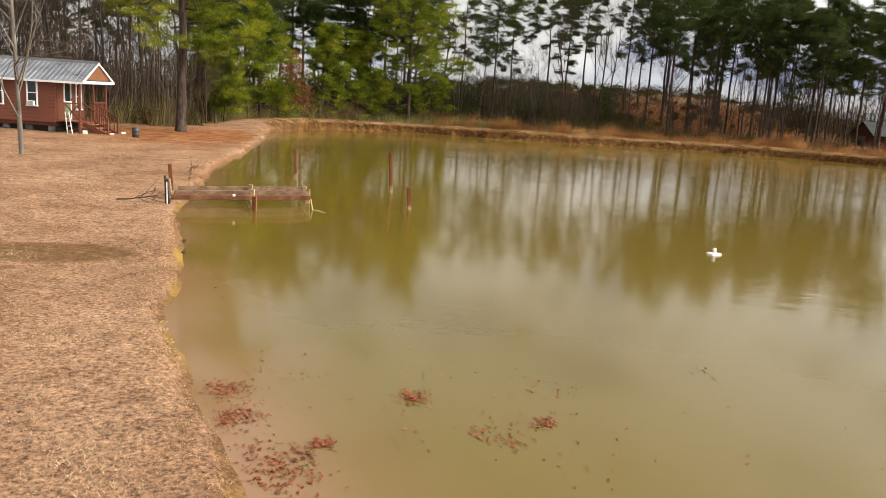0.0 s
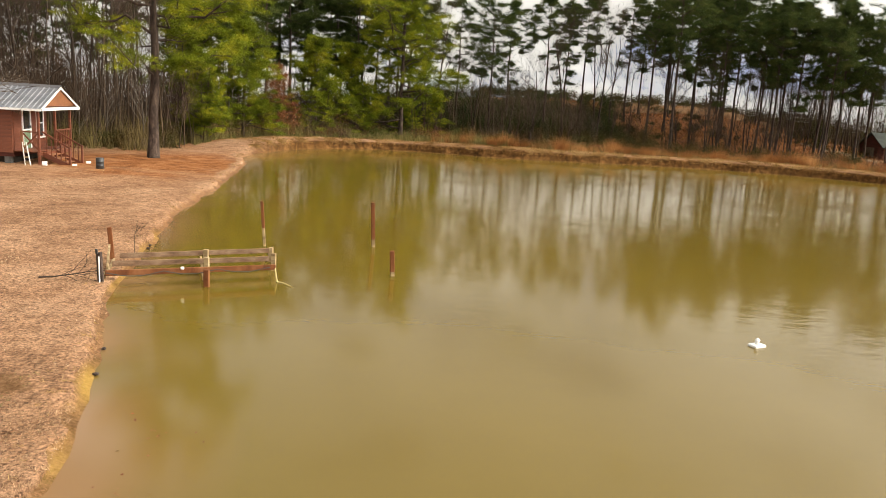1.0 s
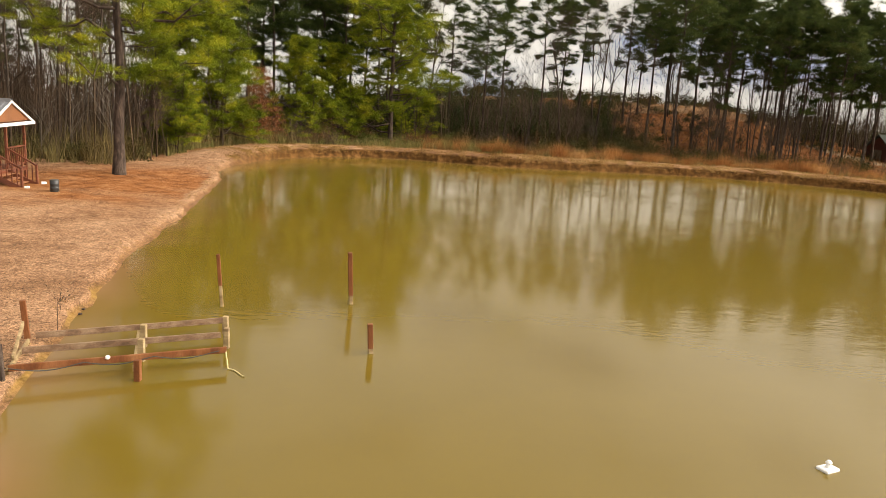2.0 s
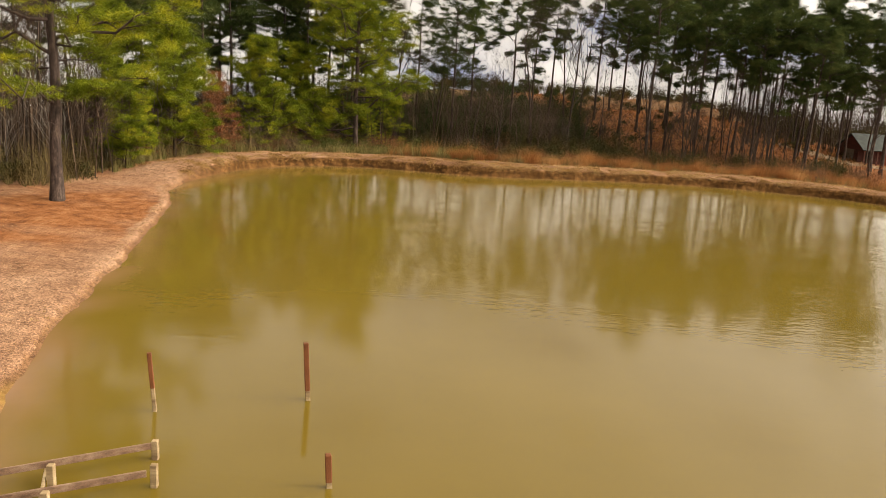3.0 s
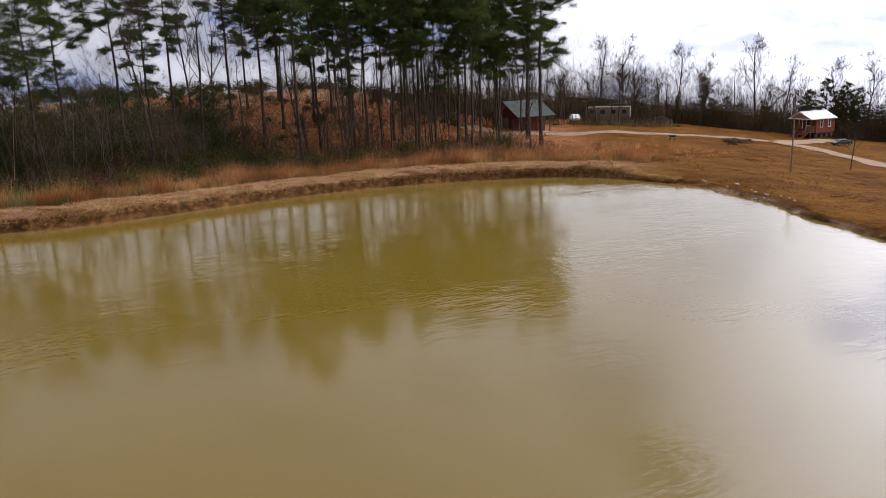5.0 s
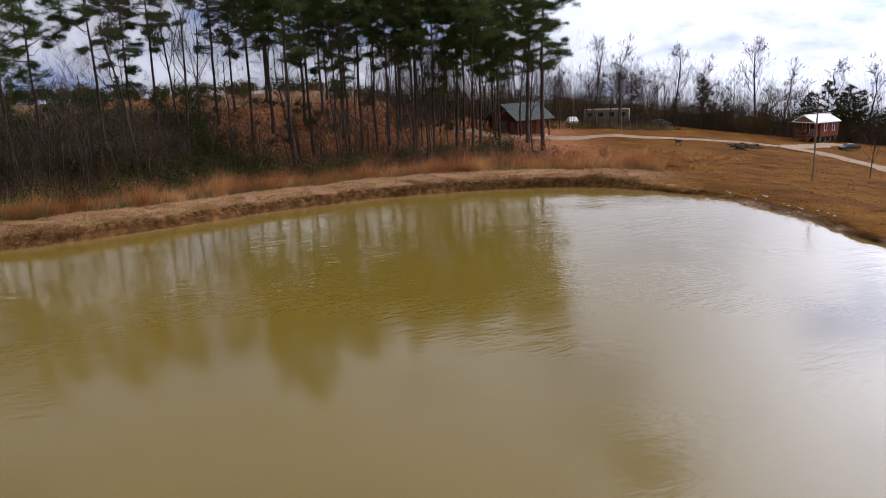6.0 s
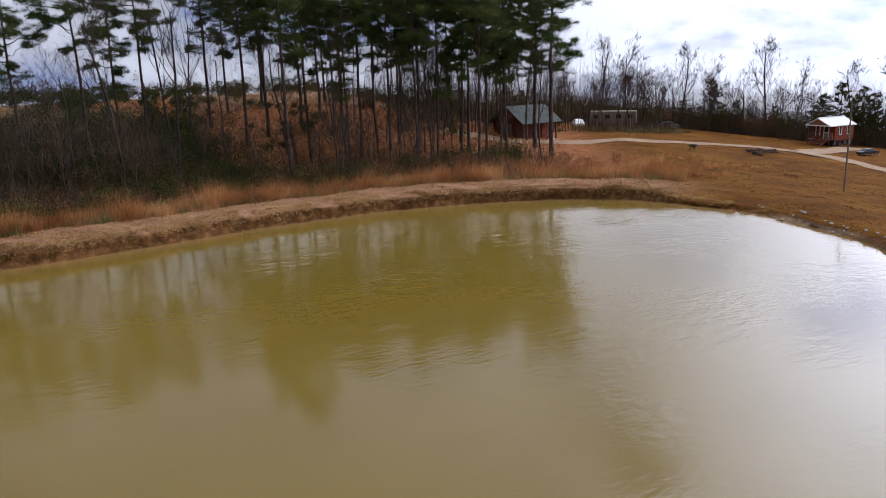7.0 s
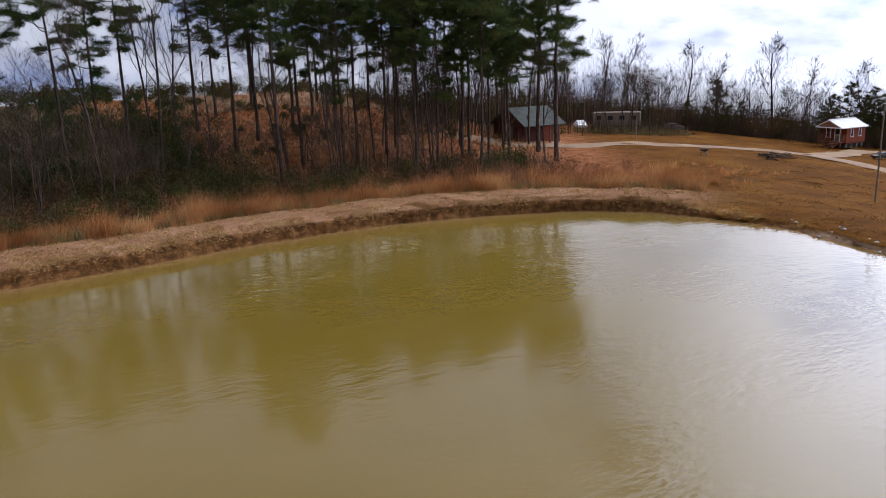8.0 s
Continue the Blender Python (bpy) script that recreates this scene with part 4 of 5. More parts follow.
tufted("hill_grass", "rust-red dry grass on the cleared hillside", "grass", 4, in_box(r0, 4200, 14, 52, 92, 124), 10, 0.45, 0.045, 0.5, M_SEDGE)
# dark scrub behind it, under the pines
shrubs("scrub", "dark evergreen and brown scrub under the pines", 5, np.concatenate([near_shore(r0, 130, 66, -6, 26, 9.0, 17), in_box(r0, 60, 26, 44, 81.5, 88)]), 1.7, 380, M_BUSH, 0.13)
shrubs("scrub", "dark young conifers and scrub on the hillside", 6, np.concatenate([in_box(r0, 150, -6, 18, 88, 106), in_box(r0, 70, 8, 22, 84, 94)]), 2.3, 520, M_BUSH, 0.13)
shrubs("hill_conifers", "dense dark green young conifers covering the hillside", 19, np.concatenate([in_box(r0, 120, -6, 13, 90, 104), in_box(r0, 60, 8, 20, 92, 106), in_box(r0, 90, -26, -6, 88, 106)]), 2.9, 800, M_CONIFER, 0.12, 0.5)
shrubs("hill_conifers", "low dark conifers towards the crest of the hill", 40, in_box(r0, 130, -10, 23, 104, 121), 1.3, 420, M_CONIFER, 0.13, 0.6)
tufted("thicket", "leafless brown thicket under the pines", "thicket", 7, np.concatenate([near_shore(r0, 700, 66, -6, 33, 9.0, 20), in_box(r0, 240, 0, 24, 82, 100)]), 22, 2.0, 0.022, 0.4, M_TWIG)
tufted("broomsedge", "scattered dark orange broomsedge running in under the pines", "grass", 35, drifts(near_shore(r0, 6500, 63.4, -2, 40, 9.0, 17), 0.4, 0.0), 12, 0.85, 0.022, 0.34, M_SEDGE, 0.05, 0.1)
shrubs("scrub", "red-brown dead-leaved brush under the pines", 36, near_shore(r0, 120, 66, 2, 40, 10.5, 19), 1.5, 420, M_RUST, 0.10)
shrubs("scrub", "low dark shrubs dotted over the cleared hillside", 37, drifts(in_box(r0, 150, 20, 52, 97, 121), 0.2, -0.1), 0.9, 260, M_BUSH, 0.13)
tufted("hill_grass", "pale dry grass towards the crest of the hill", "grass", 38, drifts(in_box(r0, 6500, 22, 54, 111.5, 124), 0.12, -0.25), 12, 0.4, 0.07, 0.9, M_STRAW)
shrubs("scrub", "tall dark evergreen brush behind the young pines", 41, in_box(r0, 110, -30, -5, 86, 104), 5.5, 800, M_BUSH, 0.13, 0.5)
tufted("far_woods", "brown leafless woods far behind the cabin", "thicket", 42, np.concatenate([in_box(r0, 700, -66, -24, 76, 96), in_box(r0, 300, -70, -46, 50, 76)]), 18, 7.0, 0.05, 0.25, M_TWIG)
# woods behind the cabin
tufted("thicket", "leafless grey-brown thicket at the edge of the woods", "thicket", 8, np.concatenate([in_box(r0, 420, -42, -19, 54, 70), in_box(r0, 160, -44, -28, 48, 58), in_box(r0, 260, -22, -8, 72, 84)]), 22, 2.4, 0.02, 0.4, M_TWIG)
tufted("thicket", "tan and greenish brush at the foot of the woods", "thicket", 23, np.concatenate([in_box(r0, 700, -42, -19, 52.5, 64), in_box(r0, 420, -22, -9, 60, 82), in_box(r0, 160, -10, 2, 81, 86)]), 22, 1.7, 0.03, 0.35, M_BRUSH)
tufted("saplings", "thin straight brown saplings crowded in the woods", "saplings", 9, np.concatenate([in_box(r0, 700, -50, -20, 56, 80), in_box(r0, 200, -50, -30, 40, 56), in_box(r0, 130, -20, 4, 82, 98)]), 3, 9.0, 0.075, 0.10, M_TWIG)
shrubs("undergrowth", "dark olive-brown undergrowth at the edge of the woods", 10, np.concatenate([in_box(r0, 110, -40, -19, 53, 62), in_box(r0, 40, -22, -14, 62, 70)]), 1.3, 320, M_BUSH, 0.11)
shrubs("green_shrubs", "green evergreen shrubs behind the dam's grass", 33, np.concatenate([in_box(r0, 14, -3, 6, 76, 81), in_box(r0, 16, -9, -2, 77, 82), in_box(r0, 6, 8, 20, 79, 83)]), 1.5, 700, M_PRIVET, 0.09)
shrubs("undergrowth", "brown-leaved undergrowth among the young pines", 11, np.concatenate([in_box(r0, 80, -20, -10, 64, 78), in_box(r0, 50, -12, 0, 78, 84)]), 1.7, 420, M_RUST, 0.08)
tufted("saplings", "thin dark saplings crowded behind the tall pines", "saplings", 26, in_box(r0, 380, 44, 66, 100, 116), 3, 7.5, 0.06, 0.07, M_TWIG)
shrubs("scrub", "dark brown brush behind the house and the tall pines", 27, in_box(r0, 60, 44, 64, 101, 114), 3.6, 420, M_BUSH, 0.14, 0.5)
tufted("thicket", "leafless brown thicket at the feet of the tall pines", "thicket", 28, in_box(r0, 260, 24, 47, 81.5, 92), 20, 1.7, 0.022, 0.3, M_TWIG)
# wall of woods across the field
ACROSS = [(52, 122), (64, 119), (76, 115.5), (89, 112), (93, 103), (97, 95.5), (103, 88), (108, 79), (112, 68)]
shrubs("scrub", "brown and dark green woodland edge across the field", 12, along(r0, 230, ACROSS, 2.2), 3.2, 600, M_BUSH, 0.11)
shrubs("scrub", "rust-leaved saplings in the woodland edge across the field", 13, along(r0, 90, ACROSS, 2.2), 3.6, 500, M_RUST, 0.10)
tufted("weeds", "brown weeds between the drifts of broomsedge behind the dam", "weeds", 30, near_shore(r0, 1900, 63.4, -2, 40, 4.3, 9.5), 10, 0.6, 0.03, 0.35, M_BRUSH)
tufted("thicket", "sparse leafless brush before the trailer", "thicket", 31, in_box(r0, 220, 66, 80, 98.5, 103), 14, 1.7, 0.03, 0.35, M_TWIG)
tufted("weeds", "low greenish brush beside the pale trailer", "weeds", 29, in_box(r0, 320, 64, 78, 97, 103), 20, 0.7, 0.03, 0.35, M_BRUSH)
tufted("thicket", "leafless grey woodland edge across the field", "thicket", 14, along(r0, 1500, ACROSS, 3.0), 20, 3.4, 0.03, 0.42, M_TWIG)
tufted("far_woods", "dark brown leafless far woods behind the field", "thicket", 24, along(r0, 1300, [(a + 11, b + 10) for a, b in ACROSS], 3.5), 16, 6.0, 0.05, 0.3, M_TWIG)
shrubs("far_woods", "dark green line of far pines behind the hill's crest", 25, along(r0, 260, [(-10, 127), (12, 129), (34, 130), (58, 126), (76, 118)], 1.5), 1.9, 420, M_BUSH, 0.16)
tufted("saplings", "thin bare trees standing above the woodland edge", "saplings", 15, along(r0, 620, [(a + 4, b + 4) for a, b in ACROSS], 3.0), 3, 6.5, 0.055, 0.10, M_TWIG)
# short dry turf
lawn = np.concatenate([in_box(r0, 42000, -9, -0.5, 3.5, 14), in_box(r0, 9000, -14, -4, 12, 26), in_box(r0, 6000, -18, -8, 24, 44)])
tufted("lawn_grass", "short dormant straw-coloured lawn grass", "grass", 16, lawn, 3, 0.036, 0.011, 0.9, M_STRAW, 0.01)
tufted("weeds", "green weeds at the edge of the bare patch", "weeds", 39, in_box(r0, 60, -6.5, -5.9, 13.7, 14.9), 8, 0.05, 0.012, 0.8, M_GREENISH, 0.01)
lip = LINE[np.where(LINE[:, 1] > 3)[0]]
lip = np.repeat(lip, 8, 0) + np.repeat(OUT[np.where(LINE[:, 1] > 3)[0]], 8, 0) * r0.uniform(0.02, 0.55, len(lip) * 8)[:, None]
tufted("bank_grass", "ragged dry grass hanging over the bank's edge", "grass", 17, lip, 4, 0.085, 0.014, 1.2, M_DAMGRASS, 0.02)
tufted("bank_grass", "ragged rusty grass on the cut face of the dam", "grass", 21, near_shore(r0, 6000, 59, -15, 41, 0.14, 0.7), 6, 0.17, 0.026, 1.3, M_DAMGRASS, 0.02)
meadow = np.concatenate([in_box(r0, 9000, 37, 60, 46, 72), in_box(r0, 9000, 38, 76, 66, 90)])
tufted("field_grass", "short brown tufts of dormant grass on the field", "grass", 32, drifts(meadow[meadow[:, 1] - meadow[:, 0] * 0.55 < 62], 0.7, -0.15), 4, 0.10, 0.028, 1.2, M_FIELDGRASS, 0.01)
path = np.concatenate([near_shore(r0, 15000, 60, -15, 43, 0.4, 4.6), near_shore(r0, 3000, 66, -10, 30, 0.4, 1.6)])
tufted("dam_grass", "mown straw-coloured grass on top of the dam", "grass", 18, drifts(path, 0.9, -0.22), 4, 0.11, 0.026, 1.2, M_DAMGRASS, 0.01)

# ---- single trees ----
big = make_loblolly(101, 17.5, 0.24, 5.6, M_SUNPINE, "pine_tree", "large pine with long sunlit limbs on the lawn beside the cabin", sunny=0.6, limbs=36, clump=210, size=0.68, clumps=17, flat=0.4, rise=-0.08, thick=0.015, fine=0.52, shape=(0.85, 1.0, 0.95, 0.7, 0.3), inner=0.28)
placed(big, -17.3, 49.3, 1.03, -12)
broad_pine = make_loblolly(102, 15.0, 0.09, 5.0, M_SUNPINE, "pine_tree", "broad sunlit green pine at the edge of the woods", limbs=58, clump=180, size=0.66, clumps=12, flat=0.5, thick=0.013, fine=0.66, shape=(0.9, 1.0, 0.9, 0.6, 0.25), inner=0.25)
placed(broad_pine, -4.6, 80.2, 1.12, 10)
rusty = make_pine(103, 6.0, 0.08, 1.9, M_RUST, tufts=7, whorls=40, droop=0.0, needle=0.34, thick=0.012, name="dead_pine", label="dead young pine with rust-brown needles")
placed(rusty, -14.5, 70.4, 1.0, 0)
front = make_bare(104, 11.0, 0.34, 0.0088, label="smooth grey leafless tree on the lawn before the cabin", low=0.14, material=M_PALEBARK)
placed(front, -16.9, 30.2, 1.0, 30)
sap = make_bare(105, 2.6, 0.6, 0.014, name="sapling", label="small leafless sapling on the field", levels=3, twigs=16, low=0.3)
placed(sap, 60.6, 61.9, 1.35, 0)
DARK = make_pine(108, 8.5, 0.06, 2.4, M_BUSH, tufts=10, whorls=36, count=24, broad=1.6, droop=0.0, needle=0.34, thick=0.013, fuzz=0.35, name="conifer", label="dark young conifer in the woodland edge across the field")
for j, (x, y, s) in enumerate(((90, 104, 0.62), (91.5, 101.5, 0.5), (94, 97, 0.45), (101, 88, 0.75), (104, 85, 0.7), (99, 91.5, 0.85), (107, 80, 0.8), (82, 109, 0.5), (106, 83.5, 0.9), (110, 76, 0.9), (97.5, 94, 0.5), (96, 92, 0.66), (99, 88.5, 0.8), (102.5, 84.5, 0.7), (105, 81, 0.8), (88, 107.5, 0.45), (108.5, 77.5, 0.7), (100.5, 90, 0.7), (64, 112, 0.5))):
    tagged(stand(DARK, x, y, s * 1.3) if j else placed(DARK, x, y, s * 1.3), "dark young conifer in the woodland edge across the field", "tree", "conifers across the field")


# ---- the cabin by the pond ----
def window_part(parent, m, w, h, casing=None):
    """A window on a wall that faces the part's own minus y: white casing, sill, glass panes."""
    bm = bmesh.new()
    for x0, x1, z0, z1 in ((-w / 2 - 0.07, -w / 2, -0.07, h + 0.07), (w / 2, w / 2 + 0.07, -0.07, h + 0.07), (-w / 2, w / 2, h, h + 0.07), (-w / 2, w / 2, h / 2 - 0.02, h / 2 + 0.02)):
        box(bm, x0, x1, -0.05, 0.02, z0, z1, 0.006)
    win = part("window", bm, casing or M_WHITE, parent, "dark-cased sash window" if casing else "white-cased sash window")
    win.matrix_local = m
    part("sill", box(bmesh.new(), -w / 2 - 0.1, w / 2 + 0.1, -0.09, 0.02, -0.11, -0.05, 0.008), casing or M_WHITE, win)
    for z0, z1 in ((0.0, h / 2 - 0.02), (h / 2 + 0.02, h)):
        part("pane", box(bmesh.new(), -w / 2, w / 2, -0.012, 0.004, z0, z1), M_GLASS, win)
    return win


def ribbed_roof(parent, x0, x1, half, eave, ridge, material, mid, step=0.24, name="roof"):
    """Both slopes of a gable roof of ribbed metal sheets; the ridge runs along x at y = mid."""
    bm = bmesh.new()
    for s in (-1, 1):
        slope = math.hypot(half, ridge - eave)
        ang = math.atan2(ridge - eave, half)
        m = Matrix.Translation((0, mid + s * half, eave)) @ Matrix.Rotation(s * -ang if s > 0 else ang, 4, "X")
        if s > 0:
            m = Matrix.Translation((0, mid + half, eave)) @ Matrix.Rotation(math.pi - ang, 4, "X") @ Matrix.Scale(-1, 4, (0, 0, 1))
        profile = []
        x = x0
        while x < x1 - 1e-6:
            for dx, dz in ((0, 0), (step * 0.62, 0), (step * 0.70, 0.028), (step * 0.90, 0.028)):
                profile.append((min(x + dx, x1), dz))
            x += step
        profile.append((x1, 0))
        rows = [[bm.verts.new(m @ Vector((px_, t, pz + lift_))) for px_, pz in profile] for t, lift_ in ((0, 0.0), (slope, 0.0))]
        low = [[bm.verts.new(m @ Vector((px_, t, pz - 0.02))) for px_, pz in profile] for t in (0, slope)]
        for k in range(len(profile) - 1):
            for q in ((rows[0][k], rows[0][k + 1], rows[1][k + 1], rows[1][k]), (low[0][k], low[1][k], low[1][k + 1], low[0][k + 1]), (rows[0][k], low[0][k], low[0][k + 1], rows[0][k + 1])):
                try:
                    bm.faces.new(q)
                except ValueError:
                    pass
    bmesh.ops.recalc_face_normals(bm, faces=bm.faces[:])
    roof = part(name, bm, material, parent)
    bm = bmesh.new()
    for s in (-1, 1):
        beam(bm, (x0, mid + s * 0.10, ridge - 0.02), (x1, mid + s * 0.10, ridge - 0.02), 0.03, 0.22)
    part("ridge_cap", bm, material, roof)
    return roof


def gable_wall(bm, x, t, y0, y1, z0, z1, peak):
    mid_y = (y0 + y1) / 2
    a = [bm.verts.new((x, *p)) for p in ((y0, z0), (y1, z0), (y1, z1), (mid_y, peak), (y0, z1))]
    b = [bm.verts.new((x + t, *p)) for p in ((y0, z0), (y1, z0), (y1, z1), (mid_y, peak), (y0, z1))]
    bm.faces.new(a)
    bm.faces.new(b[::-1])
    for k in range(5):
        bm.faces.new((a[k], b[k], b[(k + 1) % 5], a[(k + 1) % 5]))
    bmesh.ops.recalc_face_normals(bm, faces=bm.faces[:])


def lap_siding(parent, x0, x1, y, z0, z1, material, along_x=True, gaps=()):
    """Horizontal siding boards, each its own piece, with openings left free."""
    h = 0.17
    z = z0
    shared = {}
    while z < z1 - 0.02:
        top = min(z + h, z1)
        spans = [(x0, x1)]
        for a, b, g0, g1 in gaps:
            if top > g0 and z < g1:
                spans = [s for lo, hi in spans for s in ((lo, min(hi, a)), (max(lo, b), hi)) if s[1] - s[0] > 0.02]
        for lo, hi in spans:
            key = (round(hi - lo, 3), round(top - z, 3))
            if key not in shared:
                bm = bmesh.new()
                w, t = hi - lo, top - z - 0.006
                q = [(0, 0.0, 0), (w, 0.0, 0), (w, -0.032, 0), (0, -0.032, 0), (0, 0.0, t), (w, 0.0, t), (w, -0.010, t), (0, -0.010, t)]
                v = [bm.verts.new(c) for c in q]
                for f in ((0, 1, 2, 3), (4, 7, 6, 5), (3, 2, 6, 7), (0, 4, 5, 1), (0, 3, 7, 4), (1, 5, 6, 2)):
                    bm.faces.new([v[k] for k in f])
                bmesh.ops.recalc_face_normals(bm, faces=bm.faces[:])
                me = bpy.data.meshes.new("board")
                bm.to_mesh(me)
                bm.free()
                me.materials.append(material)
                shared[key] = me
            ob = new("board", shared[key])
            ob.parent = parent
            ob.matrix_local = Matrix.Translation((lo, y, z)) if along_x else Matrix.Translation((y, lo, z)) @ Matrix.Rotation(math.pi / 2, 4, "Z")
        z += h


def small_cabin(at, length, porch, red, roof_metal, label):
    """A narrow one-room cabin on blocks: gable and open porch at its own +x end, long wall on -y. Origin under the porch's near corner post."""
    house = empty("cabin", at, label, "house")
    W, FLOOR, EAVE, RIDGE = 3.4, 0.74, 2.80, 3.66
    back, inner = -length, -porch
    wall = part("wall", box(bmesh.new(), back, inner, 0.0, 0.12, FLOOR - 0.1, EAVE), red, house)
    gaps = [(inner - 1.1 - 0.28, inner - 1.1 + 0.28, FLOOR + 0.68, FLOOR + 1.95), (inner - 2.75 - 0.28, inner - 2.75 + 0.28, FLOOR + 0.68, FLOOR + 1.95)]
    lap_siding(wall, back, inner, 0.0, FLOOR - 0.1, EAVE, red, gaps=gaps)
    for a, b, g0, _ in gaps:
        window_part(wall, Matrix.Translation(((a + b) / 2, -0.02, g0 + 0.05)), 0.40, 1.12)
    part("wall", box(bmesh.new(), back, inner, W - 0.12, W, FLOOR - 0.1, EAVE), red, house)
    bm = bmesh.new()
    gable_wall(bm, back, 0.12, 0, W, FLOOR - 0.1, EAVE, RIDGE - 0.06)
    part("wall", bm, red, house)
    bm = bmesh.new()
    gable_wall(bm, inner - 0.12, 0.12, 0.121, W - 0.121, FLOOR - 0.1, EAVE, RIDGE - 0.1)
    front_wall = part("wall", bm, red, house)
    lap_siding(front_wall, 0.12, W - 0.12, inner, FLOOR, EAVE - 0.1, red, along_x=False, gaps=[(0.85, 1.75, 0, FLOOR + 2.0), (2.25, 3.0, FLOOR + 0.5, FLOOR + 1.85)])
    # door: white frame, screen above, green panel below
    bm = bmesh.new()
    for y0, y1, z0, z1 in ((0.88, 0.96, FLOOR, FLOOR + 1.98), (1.64, 1.72, FLOOR, FLOOR + 1.98), (0.96, 1.64, FLOOR + 1.90, FLOOR + 1.98), (0.96, 1.64, FLOOR + 0.85, FLOOR + 0.92)):
        box(bm, inner, inner + 0.06, y0, y1, z0, z1, 0.006)
    door = part("door", bm, M_WHITE, house, "white-framed screen door with a green lower panel")
    part("panel", box(bmesh.new(), inner, inner + 0.03, 0.96, 1.64, FLOOR + 0.02, FLOOR + 0.85), M_GREENDOOR, door)
    part("screen", box(bmesh.new(), inner, inner + 0.02, 0.96, 1.64, FLOOR + 0.92, FLOOR + 1.90), M_GLASS, door)
    part("handle", box(bmesh.new(), inner + 0.06, inner + 0.10, 1.58, 1.62, FLOOR + 0.95, FLOOR + 1.07), M_BLACK, door)
    win = window_part(front_wall, Matrix.Translation((inner + 0.02, 2.62, FLOOR + 0.55)) @ Matrix.Rotation(math.pi / 2, 4, "Z"), 0.56, 1.2)
    # porch floor boards, posts, rails and steps
    for k in range(int(porch / 0.145)):
        part("deck_board", box(bmesh.new(), inner + 0.145 * k + 0.004, inner + 0.145 * (k + 1) - 0.004, 0.02, W - 0.02, FLOOR - 0.04, FLOOR, 0.004), M_REDWOOD, house)
    part("deck_beam", box(bmesh.new(), -0.07, 0.03, 0.0, W, FLOOR - 0.22, FLOOR - 0.045, 0.006), M_REDWOOD, house)
    for y in (0.05, 1.72, W - 0.05):
        part("post", box(bmesh.new(), -0.05, 0.05, y - 0.05, y + 0.05, FLOOR, EAVE - 0.02, 0.008), M_REDWOOD, house)
        part("post", box(bmesh.new(), -0.06, 0.04, y - 0.06, y + 0.06, 0.0, FLOOR - 0.22, 0.008), M_REDWOOD, house)
    part("newel", box(bmesh.new(), inner + 0.35, inner + 0.45, 0.0, 0.1, FLOOR, FLOOR + 0.92, 0.008), M_GABLE, house)
    part("porch_beam", box(bmesh.new(), inner, 0.06, -0.02, 0.08, EAVE - 0.14, EAVE - 0.02, 0.006), M_REDWOOD, house)
    part("porch_beam", box(bmesh.new(), inner, 0.06, W - 0.08, W + 0.02, EAVE - 0.14, EAVE - 0.02, 0.006), M_REDWOOD, house)
    part("porch_beam", box(bmesh.new(), -0.06, 0.06, 0.08, W - 0.08, EAVE - 0.14, EAVE - 0.02, 0.006), M_REDWOOD, house)
    for (a, b) in (((inner + 0.45, 0.05, FLOOR + 0.1), (-0.06, 0.05, FLOOR + 0.82)), ((inner + 0.45, 0.05, FLOOR + 0.82), (-0.06, 0.05, FLOOR + 0.1)), ((inner + 0.45, 0.05, FLOOR + 0.88), (-0.06, 0.05, FLOOR + 0.88)), ((0, 1.8, FLOOR + 0.9), (0, W - 0.1, FLOOR + 0.9)), ((0, 1.8, FLOOR + 0.12), (0, W - 0.1, FLOOR + 0.12))):
        part("rail", beam(bmesh.new(), a, b, 0.045, 0.06), M_REDWOOD, house)
    for k in range(8):
        y = 1.92 + k * 0.19
        part("baluster", box(bmesh.new(), -0.02, 0.02, y - 0.02, y + 0.02, FLOOR + 0.14, FLOOR + 0.88), M_REDWOOD, house)
    for k in range(4):
        z1 = FLOOR - 0.17 * (k + 1) + 0.02
        # Orange boards here put the sun on the treads into their colour.
        part("tread", box(bmesh.new(), 0.08 + 0.27 * k, 0.08 + 0.27 * k + 0.29, 0.42, 1.66, z1 - 0.04, z1, 0.006), M_GABLE, house, "orange-brown step with sunlight put into its colour")
    for y in (0.36, 1.72):
        part("stringer", beam(bmesh.new(), (0.0, y, FLOOR - 0.12), (1.25, y, 0.06), 0.05, 0.22), M_REDWOOD, house)
        part("handrail", beam(bmesh.new(), (0.0, y, FLOOR + 0.9), (1.22, y, 0.95), 0.05, 0.07), M_REDWOOD, house)
        part("newel", box(bmesh.new(), 1.18, 1.27, y - 0.045, y + 0.045, 0.0, 1.0, 0.008), M_REDWOOD, house)
        for k in range(5):
            x = 0.2 + k * 0.21
            part("baluster", box(bmesh.new(), x - 0.018, x + 0.018, y - 0.018, y + 0.018, FLOOR - 0.1 - x * 0.56, FLOOR + 0.87 - x * 0.64), M_REDWOOD, house)
    # roof and gable
    roof = ribbed_roof(house, back - 0.2, 0.34, W / 2 + 0.3, EAVE - 0.14, RIDGE, roof_metal, W / 2)
    bm = bmesh.new()
    a = [bm.verts.new((0.26, *p)) for p in ((-0.02, EAVE + 0.0), (W + 0.02, EAVE + 0.0), (W / 2, RIDGE - 0.08))]
    b = [bm.verts.new((0.18, *p)) for p in ((-0.02, EAVE + 0.0), (W + 0.02, EAVE + 0.0), (W / 2, RIDGE - 0.08))]
    bm.faces.new(a)
    bm.faces.new(b[::-1])
